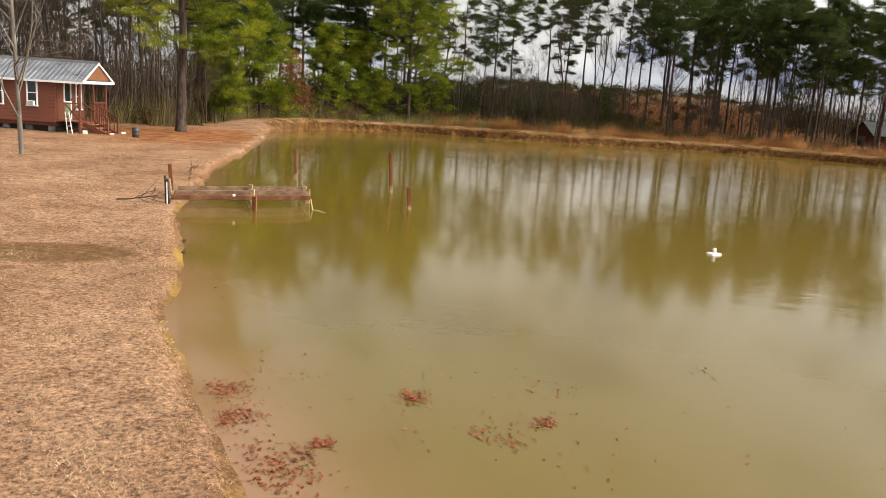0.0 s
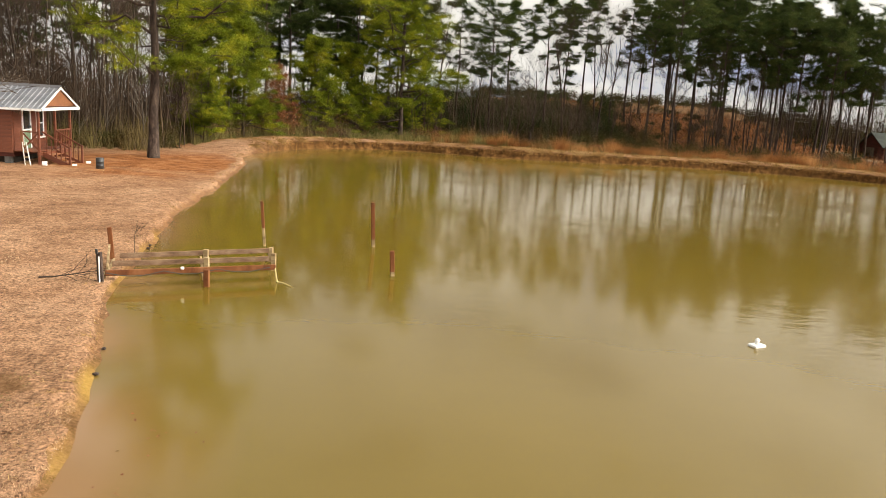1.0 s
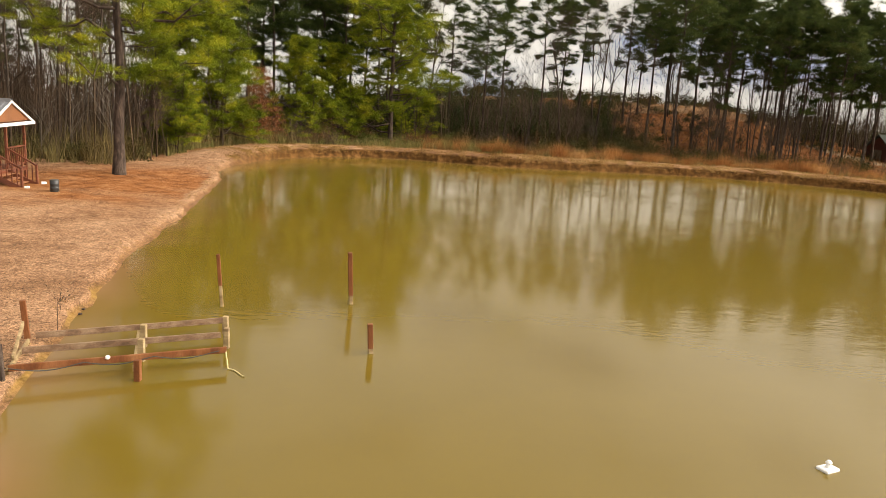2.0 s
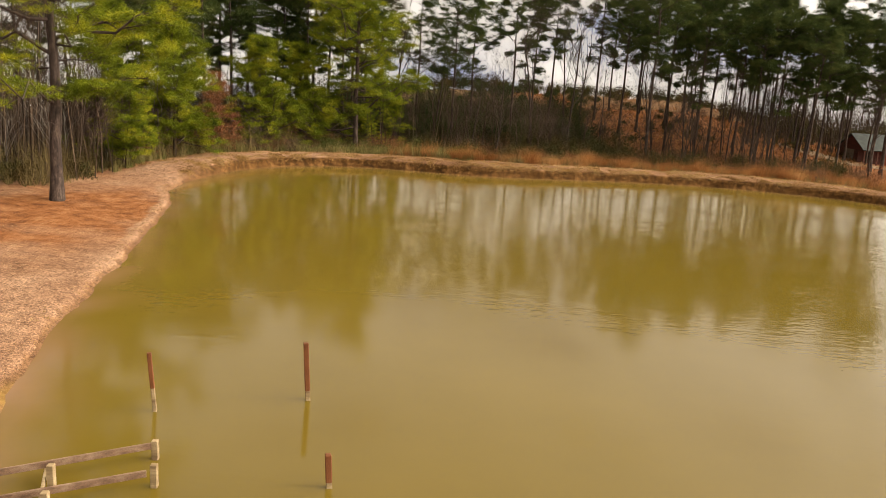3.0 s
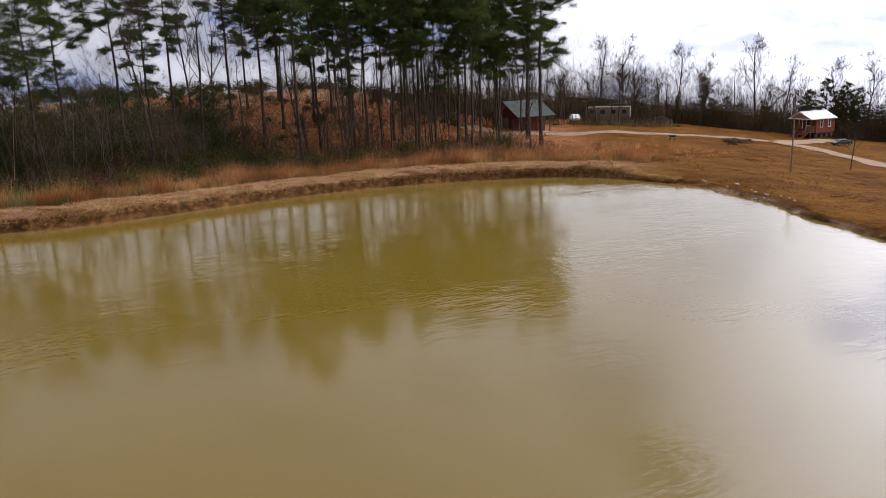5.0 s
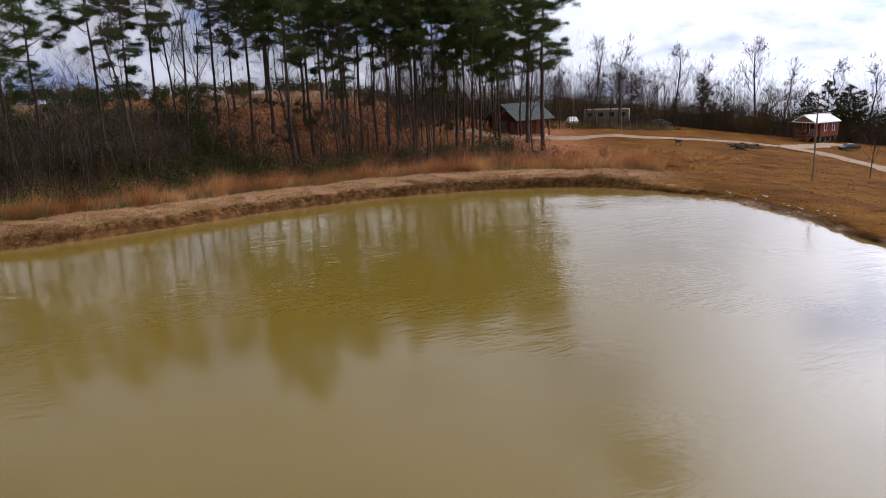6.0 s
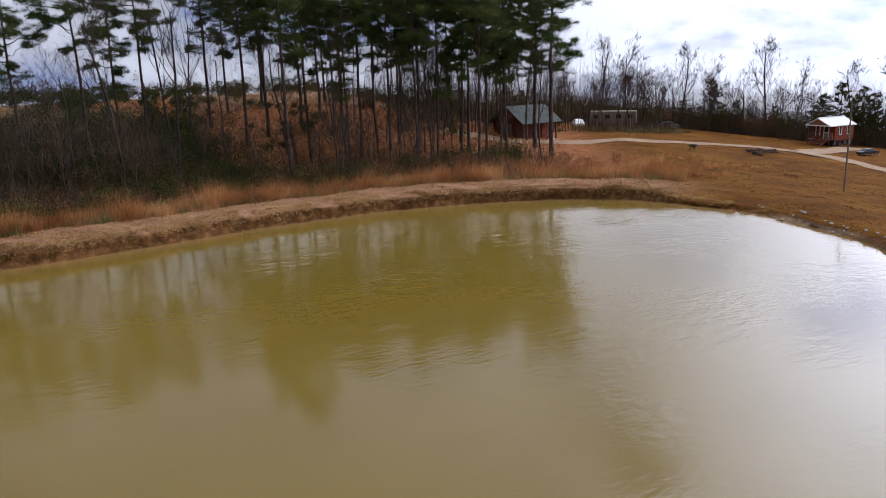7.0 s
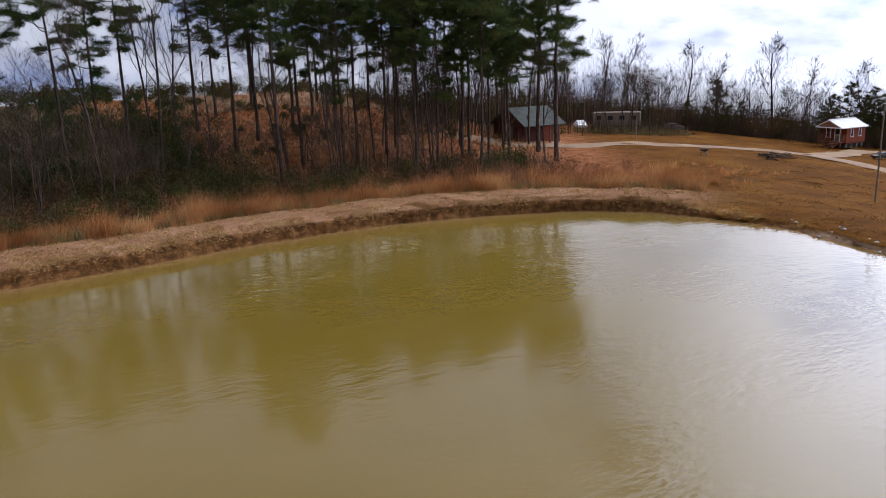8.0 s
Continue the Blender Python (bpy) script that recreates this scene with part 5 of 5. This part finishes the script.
    for k in range(3):
        bm.faces.new((a[k], b[k], b[(k + 1) % 3], a[(k + 1) % 3]))
    bmesh.ops.recalc_face_normals(bm, faces=bm.faces[:])
    part("gable", bm, M_GABLE, house, "orange-stained gable boards")
    for s in (-1, 1):
        part("barge_board", beam(bmesh.new(), (0.33, W / 2 + s * (W / 2 + 0.3), EAVE - 0.14), (0.33, W / 2, RIDGE - 0.03), 0.035, 0.10), M_WHITE, house, "white barge board")
    part("fascia", box(bmesh.new(), 0.28, 0.36, -0.28, W + 0.28, EAVE - 0.20, EAVE - 0.06, 0.004), M_WHITE, house, "white fascia")
    part("fascia", box(bmesh.new(), back - 0.2, 0.30, -0.33, -0.29, EAVE - 0.22, EAVE - 0.12, 0.004), M_WHITE, house, "white fascia")
    part("ceiling_board", box(bmesh.new(), inner, 0.2, 0.08, W - 0.08, EAVE - 0.02, EAVE), M_OLDWOOD, house)
    # blocks beneath; the dark box behind stands for the shade under the floor
    part("floor_frame", box(bmesh.new(), back, inner, 0.02, W - 0.02, FLOOR - 0.28, FLOOR - 0.1), M_DARKWOOD, house)
    part("crawlspace_shade", box(bmesh.new(), back + 0.1, inner - 0.1, 0.36, W - 0.3, -0.1, FLOOR - 0.28), M_DARK, house)
    for k in range(int(length / 1.1)):
        x = inner - 0.3 - k * 1.1
        if x > back:
            for z0, z1 in ((-0.1, 0.21), (0.22, FLOOR - 0.28)):
                part("block", box(bmesh.new(), x - 0.15, x + 0.15, 0.1, 0.32, z0, z1, 0.012), M_DARKBLOCK, house)
    return house


CABIN = pose(-20.3, 42.1, 0.05, 0, 0, 3) @ Matrix.Scale(1.1, 4)
small_cabin(CABIN, 9.5, 1.15, M_REDWOOD, M_TIN, "red-stained cabin on blocks with a tin roof and railed porch")

# window air conditioner
cooler = empty("air_conditioner", CABIN @ pose(-2.25, -0.02, 1.42), "small white window air conditioner in the cabin's wall window", "air conditioner")
part("case", box(bmesh.new(), -0.14, 0.14, -0.22, 0.02, 0, 0.22, 0.015), M_WHITE, cooler)
for k in range(4):
    part("slat", box(bmesh.new(), -0.12, 0.12, -0.232, -0.222, 0.03 + 0.045 * k, 0.05 + 0.045 * k), M_TIN, cooler)

# ladder leaning at the porch
ladder = empty("ladder", CABIN @ pose(-0.3, -0.42, 0.1, 14, 0, 0) @ Matrix.Diagonal((0.6, 1, 1, 1)), "light wooden step ladder leaning beside the porch", "ladder")
for x in (-0.2, 0.2):
    part("leg", beam(bmesh.new(), (x, 0, 0), (x * 0.7, 0.0, 1.15), 0.04, 0.07, 0.005), M_WHITE, ladder)
for k in range(4):
    part("rung", beam(bmesh.new(), (-0.19 + 0.012 * k, 0, 0.2 + 0.25 * k), (0.19 - 0.012 * k, 0, 0.2 + 0.25 * k), 0.03, 0.07), M_OLDWOOD, ladder)
for k, (dx, dy) in enumerate(((0.35, -0.25), (0.35, -0.25), (1.45, 0.3), (1.45, 1.85))):
    block = part("concrete_block", box(bmesh.new(), -0.10, 0.10, -0.06, 0.06, 0, 0.11, 0.010), M_WHITE)
    block.matrix_world = CABIN @ pose(dx, dy, 0.13 + (0.112 if k == 1 else 0), 0, 0, 10 * k)
    tagged(block, "pale painted concrete block lying by the cabin steps", "block", "blocks by the steps")


def drum(at):
    """A black steel drum with rims and rolled bands."""
    top = empty("drum", at, "black steel drum standing on the lawn near the cabin", "barrel")
    rows = [(0.0, 0.285), (0.02, 0.30), (0.27, 0.29), (0.29, 0.305), (0.31, 0.29), (0.55, 0.29), (0.57, 0.305), (0.59, 0.29), (0.84, 0.30), (0.86, 0.285), (0.85, 0.26), (0.80, 0.25)]
    v, f = tube(np.array([(0, 0, z) for z, _ in rows]), [q for _, q in rows], 20)
    arrays("shell", v, f, M_BLACK, top, smooth=True)
    part("lid", cylinder(bmesh.new(), (0, 0, 0.79), (0, 0, 0.805), 0.25, sides=20), M_BLACK, top)
    return top


drum(pose(-17.2, 42.0, 0.2) @ Matrix.Scale(0.66, 4))

# ---- the unfinished dock ----
dock = empty("dock", pose(0, 0, 0), "weathered unfinished dock: three long joists on short piles, no decking", "dock")
NEAR = ((-7.55, 20.75, 0.33), (-4.0, 22.4, 0.33))
MIDDLE = ((-7.8, 21.7, 0.33), (-4.38, 23.3, 0.33))
FAR = ((-8.0, 22.6, 0.33), (-4.62, 24.32, 0.33))
for (a, b), mat, lab in ((NEAR, M_RUSTWOOD, "rusty red joist"), (MIDDLE, M_JOIST, "brown weathered joist"), (FAR, M_JOIST, "brown weathered joist")):
    part("joist", beam(bmesh.new(), a, b, 0.05, 0.13, 0.006), mat, dock, lab)
part("crossbeam", beam(bmesh.new(), (-5.52, 21.45, 0.18), (-6.25, 23.55, 0.18), 0.05, 0.12, 0.006), M_OLDWOOD, dock)
part("crossbeam", beam(bmesh.new(), (-7.6, 20.8, 0.22), (-8.1, 22.5, 0.22), 0.05, 0.14, 0.006), M_OLDWOOD, dock)
part("brace", beam(bmesh.new(), (-7.7, 21.2, 0.36), (-8.3, 22.7, 0.55), 0.05, 0.10, 0.006), M_OLDWOOD, dock)
for (x, y), z1, mat in (((-5.40, 21.32), 0.42, M_RUSTWOOD), ((-5.72, 22.35), 0.48, M_OLDWOOD), ((-6.0, 23.2), 0.5, M_OLDWOOD), ((-4.28, 23.42), 0.45, M_OLDWOOD), ((-4.58, 24.42), 0.40, M_OLDWOOD)):
    part("support_post", box(bmesh.new(), x - 0.06, x + 0.06, y - 0.06, y + 0.06, -1.2, z1, 0.01), mat, dock)
sag = np.linspace(0, 1, 7)
arrays("rope", *tube(np.column_stack([-4.0 + 0.10 * sag, 22.35 - 0.2 * sag, 0.30 - 0.29 * sag]), [0.016] * 7, 6), M_ROPE, dock)
arrays("rope", *tube(np.column_stack([-3.9 + 0.42 * sag, 22.15 - 0.32 * sag + 0.05 * np.sin(5 * sag), 0.012 + 0 * sag]), [0.016] * 7, 6), M_ROPE, dock)
wire = np.linspace(0, 1, 25)
arrays("cable", *tube(np.column_stack([-7.5 + 3.4 * wire, 20.72 + 1.58 * wire - 0.05, 0.36 - 0.10 * np.abs(np.sin(wire * 9.5))]), [0.011] * 25, 5), M_BLACK, dock)
part("float", box(bmesh.new(), -6.05, -5.97, 21.38, 21.46, 0.36, 0.43, 0.02), M_WHITE, dock, "small white block")


def square_post(x, y, high, material, label, lean=(0, 0), w=0.13, pale=0.17):
    bm = bmesh.new()
    box(bm, -w / 2, w / 2, -w / 2, w / 2, -1.0, high * pale, 0.012)
    post = part("post", bm, M_OLDWOOD)
    post.matrix_world = pose(x, y, 0, lean[0], lean[1], 12)
    tagged(post, label, "post", "posts standing in the pond")
    part("upper_length", box(bmesh.new(), -w / 2 - 0.003, w / 2 + 0.003, -w / 2 - 0.003, w / 2 + 0.003, high * pale, high, 0.012), material, post, "rust-red upper length")
    return post


square_post(-5.25, 26.5, 1.38, M_RUSTWOOD, "slim square post, red above and grey below, leaning in the pond", (0, -4), 0.085, 0.4)
square_post(-2.02, 27.4, 1.42, M_RUSTWOOD, "tall rust-red square post standing in the pond", (0, -3), 0.11)
square_post(-1.14, 23.6, 0.68, M_RUSTWOOD, "short rust-red square post standing in the pond", (0, -3), 0.11)
shore_post = part("post", box(bmesh.new(), -0.055, 0.055, -0.055, 0.055, -0.3, 0.85, 0.01), M_RUSTWOOD)
shore_post.matrix_world = pose(-8.25, 22.75, 0.18, 0, -4, 20)
tagged(shore_post, "rust-red square post on the bank at the dock's head", "post")
stand_pipe = empty("standpipe", pose(-7.55, 20.45, 0.12, 0, -2, 0), "old post with a white water pipe and tap on the bank", "pipe")
part("post", box(bmesh.new(), -0.06, 0.05, 0.03, 0.13, -0.2, 0.74, 0.01), M_BARK, stand_pipe, "dark old post")
part("pipe", cylinder(bmesh.new(), (0, 0, -0.1), (0.02, 0, 0.66), 0.015, sides=10), M_WHITE, stand_pipe, "white plastic pipe")
part("tap", beam(bmesh.new(), (-0.02, 0, 0.72), (-0.02, -0.01, 0.84), 0.05, 0.05, 0.01), M_BLACK, stand_pipe, "black tap")
log = make_bare(106, 1.3, 0.5, 0.014, name="fallen_branch", label="fallen leafless branch lying on the bank by the dock", levels=2)
log.matrix_world = pose(-8.9, 20.4, 0.24, 0, 84, 10)
weed = make_bare(107, 0.9, 0.7, 0.008, name="dry_weed", label="dry leafless weed stalk beside the dock's red post", levels=2, material=M_TWIG)
placed(weed, -8.0, 23.5)

# white float on the water
buoy = empty("float", pose(6.9, 19.2, 0, 0, 0, 25) @ Matrix.Scale(0.78, 4), "white square foam float with a knob, drifting on the pond", "float")
part("base", box(bmesh.new(), -0.20, 0.20, -0.15, 0.15, -0.04, 0.06, 0.02), M_WHITE, buoy)
bm = cylinder(bmesh.new(), (0, 0, 0.06), (0, 0, 0.17), 0.06, 0.05, 12)
cylinder(bm, (0, 0, 0.17), (0, 0, 0.22), 0.075, 0.03, 12)
part("knob", bm, M_WHITE, buoy)

# floating leaves
rl = np.random.default_rng(9)
spots = [(-2.43, 8.42, 0.22, 60), (-2.1, 7.7, 0.25, 70), (-0.25, 8.54, 0.16, 60), (1.27, 8.05, 0.12, 30), (-1.33, 6.5, 0.3, 70), (-1.07, 7.21, 0.10, 35), (0.59, 7.66, 0.2, 14), (0.88, 7.63, 0.2, 12), (-1.23, 7.0, 0.12, 18), (-1.7, 6.9, 0.3, 30)]
spots += [(1.43, 9.09, 0.5, 16), (3.67, 10.1, 0.25, 6), (0.4, 8.3, 1.2, 20), (-2.0, 9.05, 0.5, 14), (-3.4, 11.5, 0.5, 8), (-3.6, 13.3, 0.5, 6), (2.2, 8.0, 2.5, 16), (-1.5, 9.5, 2.0, 12)]
base = np.concatenate([np.column_stack([rl.normal(x, s * 0.62, 3 * k), rl.normal(y, s * 0.66, 3 * k), rl.uniform(0.006, 0.02, 3 * k)]) for x, y, s, k in spots])
base = base[shore_distance(base[:, 0], base[:, 1]) < -0.15]
a = rl.uniform(0, 6.28, len(base))
u = np.column_stack([np.cos(a), np.sin(a), rl.normal(size=len(base)) * 0.15])
w = np.column_stack([-np.sin(a), np.cos(a), rl.normal(size=len(base)) * 0.3])
s = rl.uniform(0.012, 0.032, len(base))[:, None]
quad = np.stack([base - u * s, base + w * s * 0.55, base + u * s, base - w * s * 0.55], 1).reshape(-1, 3)
tagged(arrays("floating_leaves", quad, np.arange(len(quad)).reshape(-1, 4), M_LEAF), "red-brown fallen oak leaves floating on the shallows", "leaves", kind="stuff")

# ---- across the field ----
def strip(name, points, width, material, label, category):
    """A strip that lies on the ground along the points."""
    line = smoothed(points, 1.2)[: -int(np.linalg.norm(np.subtract(points[-1], points[0])) / 1.2) or None]
    t = unit(np.gradient(line, axis=0))
    nrm = np.column_stack([-t[:, 1], t[:, 0]])
    wander = np.array([1 + 0.5 * noise.noise((x * 0.35, y * 0.35, 4)) for x, y in line])[:, None]
    rows = [line + nrm * width * wander * q for q in (-0.5, -0.25, 0, 0.25, 0.5)]
    v = np.concatenate([np.column_stack([p, heights(p) + 0.05]) for p in rows])
    k, m = np.arange(len(line) - 1), len(line)
    f = np.concatenate([np.stack([j * m + k, j * m + k + 1, (j + 1) * m + k + 1, (j + 1) * m + k], 1) for j in range(4)])
    return tagged(arrays(name, v, f, material), label, category, kind="structure")


strip("road", [(52, 30), (62, 52), (69.5, 66), (73.6, 73.5), (74.8, 79), (72.2, 84), (66, 87.6), (60, 90.2), (55, 93), (50, 95), (44, 96.5)], 2.6, M_DIRTROAD, "pale sandy dirt road across the dry field", "road")
strip("track", [(74.6, 80), (78.5, 80.6), (82.5, 81.6), (86.5, 82.8), (91, 83.6)], 2.6, M_DIRTROAD, "pale bare dirt drive in front of the far cabin", "road")


def farm_house(at):
    """A dark red house: gable to the side, grey-green shingle roof sweeping down over a front porch."""
    h = empty("house", at, "dark red wooden house with a grey-green shingle roof", "house")
    L, D, E, R = 4.5, 5.4, 2.0, 3.5
    part("wall", box(bmesh.new(), 0, L, 1.2, 1.32, -0.2, E), M_DARKWOOD, h)
    part("wall", box(bmesh.new(), 0, L, D - 0.12, D, -0.2, E), M_DARKWOOD, h)
    for x in (0.0, L - 0.12):
        bm = bmesh.new()
        gable_wall(bm, x, 0.12, 0.0, D, E - 0.25, E, R - 0.08)
        box(bm, x, x + 0.12, 1.32, D - 0.12, -0.2, E - 0.25)
        part("wall", bm, M_DARKWOOD, h)
    part("floor_slab", box(bmesh.new(), -0.05, L + 0.05, 0.0, D, -0.3, 0.06), M_BLOCK, h)
    bm = bmesh.new()
    for s in (-1, 1):
        y_out = D / 2 + s * (D / 2 + 0.35)
        a, b = Vector((0, y_out, E - 0.2)), Vector((0, D / 2, R))
        nrm = Vector((0, s * (R - E + 0.2), D / 2 + 0.35)).normalized() * 0.10
        q = [Vector((x, *(p.yz))) + o for o in (Vector(), nrm) for x, p in ((-0.35, a), (L + 0.35, a), (L + 0.35, b), (-0.35, b))]
        v = [bm.verts.new(c) for c in q]
        for f in ((0, 1, 2, 3), (7, 6, 5, 4), (0, 4, 5, 1), (1, 5, 6, 2), (2, 6, 7, 3), (3, 7, 4, 0)):
            bm.faces.new([v[k] for k in f])
    bmesh.ops.recalc_face_normals(bm, faces=bm.faces[:])
    part("roof", bm, M_SHINGLE, h)
    for x in (0.15, 1.7, 3.2, L - 0.15):
        part("porch_post", box(bmesh.new(), x - 0.06, x + 0.06, 0.05, 0.17, 0.06, E - 0.12, 0.008), M_REDWOOD, h)
    window_part(h, Matrix.Translation((1.0, 1.19, 0.85)), 0.7, 0.9, M_DARKWOOD)
    part("door", box(bmesh.new(), 3.3, 4.1, 1.16, 1.2, 0.06, 1.9, 0.01), M_CABINRED, h, "red front door")
    part("garage_door", box(bmesh.new(), -0.04, 0.0, 2.0, 3.9, 0.1, 1.75, 0.01), M_POLE, h, "pale grey side door")
    part("satellite_dish", cylinder(bmesh.new(), (1.0, 0.9, 2.55), (0.95, 0.82, 2.6), 0.05, 0.22, 14), M_BLACK, h, "dark satellite dish")
    part("chimney_pipe", cylinder(bmesh.new(), (3.2, 3.4, 2.8), (3.2, 3.4, 3.7), 0.08, sides=10), M_TIN, h)
    return h


farm_house(pose(52.0, 95.6, 0.2))
small_cabin(pose(88.2, 85.6, -2.25, 0, 0, -3) @ Matrix.Scale(0.84, 4) @ Matrix.Scale(-1, 4, (1, 0, 0)), 5.0, 1.1, M_CABINRED, M_WHITE, "small red cabin on blocks with a white metal roof")


def lamp_pole(x, y, high, label, lamp=True):
    p = empty("utility_pole", pose(x, y, ground_z(x, y), 0, 0, 0), label, "pole")
    part("shaft", cylinder(bmesh.new(), (0, 0, -0.3), (0, 0, high), 0.058, 0.042, 10), M_POLE, p)
    if lamp:
        part("arm", cylinder(bmesh.new(), (0, 0, high - 0.25), (0.35, -0.3, high - 0.1), 0.025, sides=6), M_TIN, p)
        bm = cylinder(bmesh.new(), (0.35, -0.3, high - 0.28), (0.35, -0.3, high - 0.06), 0.11, 0.07, 12)
        part("lamp_head", bm, M_WHITE, p, "pale lamp head")
    return p


lamp_pole(51.3, 60.3, 5.7, "grey wooden pole with a yard lamp near the pond")
lamp_pole(64.5, 93.2, 4.2, "grey wooden pole with a yard lamp beside the road")
lamp_pole(97.0, 95.5, 6.0, "thin grey utility pole beside the far cabin", False)

# heap of branches by the road
rp = np.random.default_rng(21)
heap = empty("brush_pile", pose(66.8, 78.4, ground_z(66.8, 78.4)), "grey heap of cut branches on the field by the road", "brush pile")
for k in range(46):
    c = rp.normal(size=2) * np.array([1.0, 0.9])
    a, tilt, ln = rp.uniform(0, 6.28), rp.normal() * 0.18, rp.uniform(0.5, 1.5)
    z = max(0.06, 0.42 - 0.16 * np.hypot(*c) + rp.normal() * 0.08)
    d = Vector((math.cos(a), math.sin(a), tilt)) * ln / 2
    o = Vector((c[0], c[1], z))
    part("branch", cylinder(bmesh.new(), o - d, o + d, rp.uniform(0.03, 0.075), 0.02, 6), M_GREY if k % 2 else M_BARK, heap)

# small dark rocks and pale rubble on the waterline
def rock(x, y, size, material, label):
    bm = bmesh.new()
    bmesh.ops.create_icosphere(bm, subdivisions=2, radius=1.0)
    for v in bm.verts:
        v.co *= 1 + 0.28 * noise.noise(v.co * 1.3 + Vector((x, y, 0)))
        v.co = Vector((v.co.x * size, v.co.y * size * 0.8, v.co.z * size * 0.5))
    ob = part("rock", bm, material)
    ob.matrix_world = pose(x, y, max(0.02, ground_z(x, y)) + size * 0.15, 0, 0, random.uniform(0, 360))
    return tagged(ob, label, "rock", "rubble on the waterline")


for x, y, sz in ((38.7, 55.6, 0.10), (39.0, 55.2, 0.07), (38.0, 52.4, 0.09), (37.9, 51.8, 0.06), (37.7, 51.3, 0.08), (38.6, 52.9, 0.11), (38.9, 53.4, 0.07), (38.3, 51.9, 0.09), (38.5, 52.2, 0.06), (38.1, 50.9, 0.10), (38.0, 50.3, 0.07), (37.6, 49.7, 0.09), (39.6, 55.0, 0.12), (39.9, 55.4, 0.08), (39.7, 57.5, 0.09), (39.9, 57.9, 0.06)):
    rock(x, y, sz, M_BLOCK, "pale chunk of rubble on the muddy waterline")
for x, y, sz in ((-5.35, 15.4, 0.05), (-5.75, 16.6, 0.05), (-8.25, 25.1, 0.06), (-8.35, 25.5, 0.05)):
    rock(x, y, sz, M_BARK, "small dark clod on the lawn's edge at the water")

# drain pipe in the dam
drain = empty("drain_pipe", pose(-7.0, 71.55, 0.16, 0, 0, 38), "dark drain pipe mouth in the bank of the dam", "pipe")
v, f = tube(np.array([(0, 0.5, 0), (0, -0.35, 0), (0, -0.35, 0), (0, 0.45, 0)]), [0.17, 0.17, 0.13, 0.13], 16)
arrays("shell", v, f, M_BLACK, drain, smooth=False)
part("plug", cylinder(bmesh.new(), (0, 0.3, 0), (0, 0.32, 0), 0.135, sides=16), M_BLACK, drain)

# fire bowl on the field
bowl = empty("fire_bowl", pose(60.6, 81.0, ground_z(60.6, 81.0)), "small black fire bowl on legs on the field", "fire pit")
v, f = tube(np.array([(0, 0, 0.42), (0, 0, 0.5), (0, 0, 0.6), (0, 0, 0.62)]), [0.1, 0.32, 0.46, 0.42], 14)
arrays("bowl", v, f, M_BLACK, bowl, smooth=True)
for k in range(3):
    part("leg", cylinder(bmesh.new(), (0.15 * math.cos(k * 2.1), 0.15 * math.sin(k * 2.1), 0.46), (0.34 * math.cos(k * 2.1), 0.34 * math.sin(k * 2.1), 0), 0.03, sides=6), M_BLACK, bowl)


def parked_car(m, paint, label):
    """A parked saloon, far off: body with bonnet and boot, cabin with glass, four wheels."""
    c = empty("car", m, label, "car")
    v, f = [], []
    prof = [(-2.1, 0.35), (-2.15, 0.75), (-1.3, 0.88), (-0.75, 1.35), (0.7, 1.38), (1.35, 0.95), (2.1, 0.82), (2.15, 0.35)]
    bm = bmesh.new()
    l = [bm.verts.new((x, -0.82 if z < 1 else -0.66, z)) for x, z in prof]
    q = [bm.verts.new((x, 0.82 if z < 1 else 0.66, z)) for x, z in prof]
    bm.faces.new(l)
    bm.faces.new(q[::-1])
    for k in range(8):
        bm.faces.new((l[k], q[k], q[(k + 1) % 8], l[(k + 1) % 8]))
    bmesh.ops.recalc_face_normals(bm, faces=bm.faces[:])
    bmesh.ops.bevel(bm, geom=bm.edges[:], offset=0.06, segments=2, affect="EDGES")
    part("body", bm, paint, c)
    part("side_glass", box(bmesh.new(), -0.75, 0.8, -0.76, 0.76, 0.98, 1.25, 0.03), M_GLASS, c)
    for x in (-1.3, 1.3):
        for y in (-0.78, 0.78):
            wheel = part("wheel", cylinder(bmesh.new(), (x, y - 0.1, 0.32), (x, y + 0.1, 0.32), 0.32, sides=16), M_BLACK, c)
            part("rim", cylinder(bmesh.new(), (x, y - 0.11, 0.32), (x, y + 0.11, 0.32), 0.18, sides=12), M_TIN, wheel)
    return c


parked_car(pose(68.5, 106.5, ground_z(68.5, 106.5), 0, 0, 60) @ Matrix.Scale(0.7, 4), M_WHITE, "white car parked among the trees by the road")
parked_car(pose(80.5, 103.1, ground_z(80.5, 103.1), 0, 0, -30) @ Matrix.Scale(0.7, 4), M_DARKBLOCK, "dull grey car parked at the woodland edge")
parked_car(pose(82.6, 77.6, ground_z(82.6, 77.6), 0, 0, -20) @ Matrix.Scale(0.5, 4), M_BLACK, "dark car parked beside the far cabin")
trailer = empty("trailer", pose(73.5, 105.6, ground_z(73.5, 105.6) - 0.1, 0, 0, -46), "pale weathered trailer among the trees across the field", "trailer")
part("body", box(bmesh.new(), -2.9, 2.9, -0.9, 0.9, 0.5, 2.1, 0.08), M_POLE, trailer)
for x in (-2.1, -0.7, 0.7, 2.1):
    part("window", box(bmesh.new(), x - 0.3, x + 0.3, -0.93, -0.89, 1.2, 1.7, 0.01), M_GLASS, trailer)
part("axle", box(bmesh.new(), -0.5, 0.5, -0.8, 0.8, 0.0, 0.5, 0.05), M_BLACK, trailer)
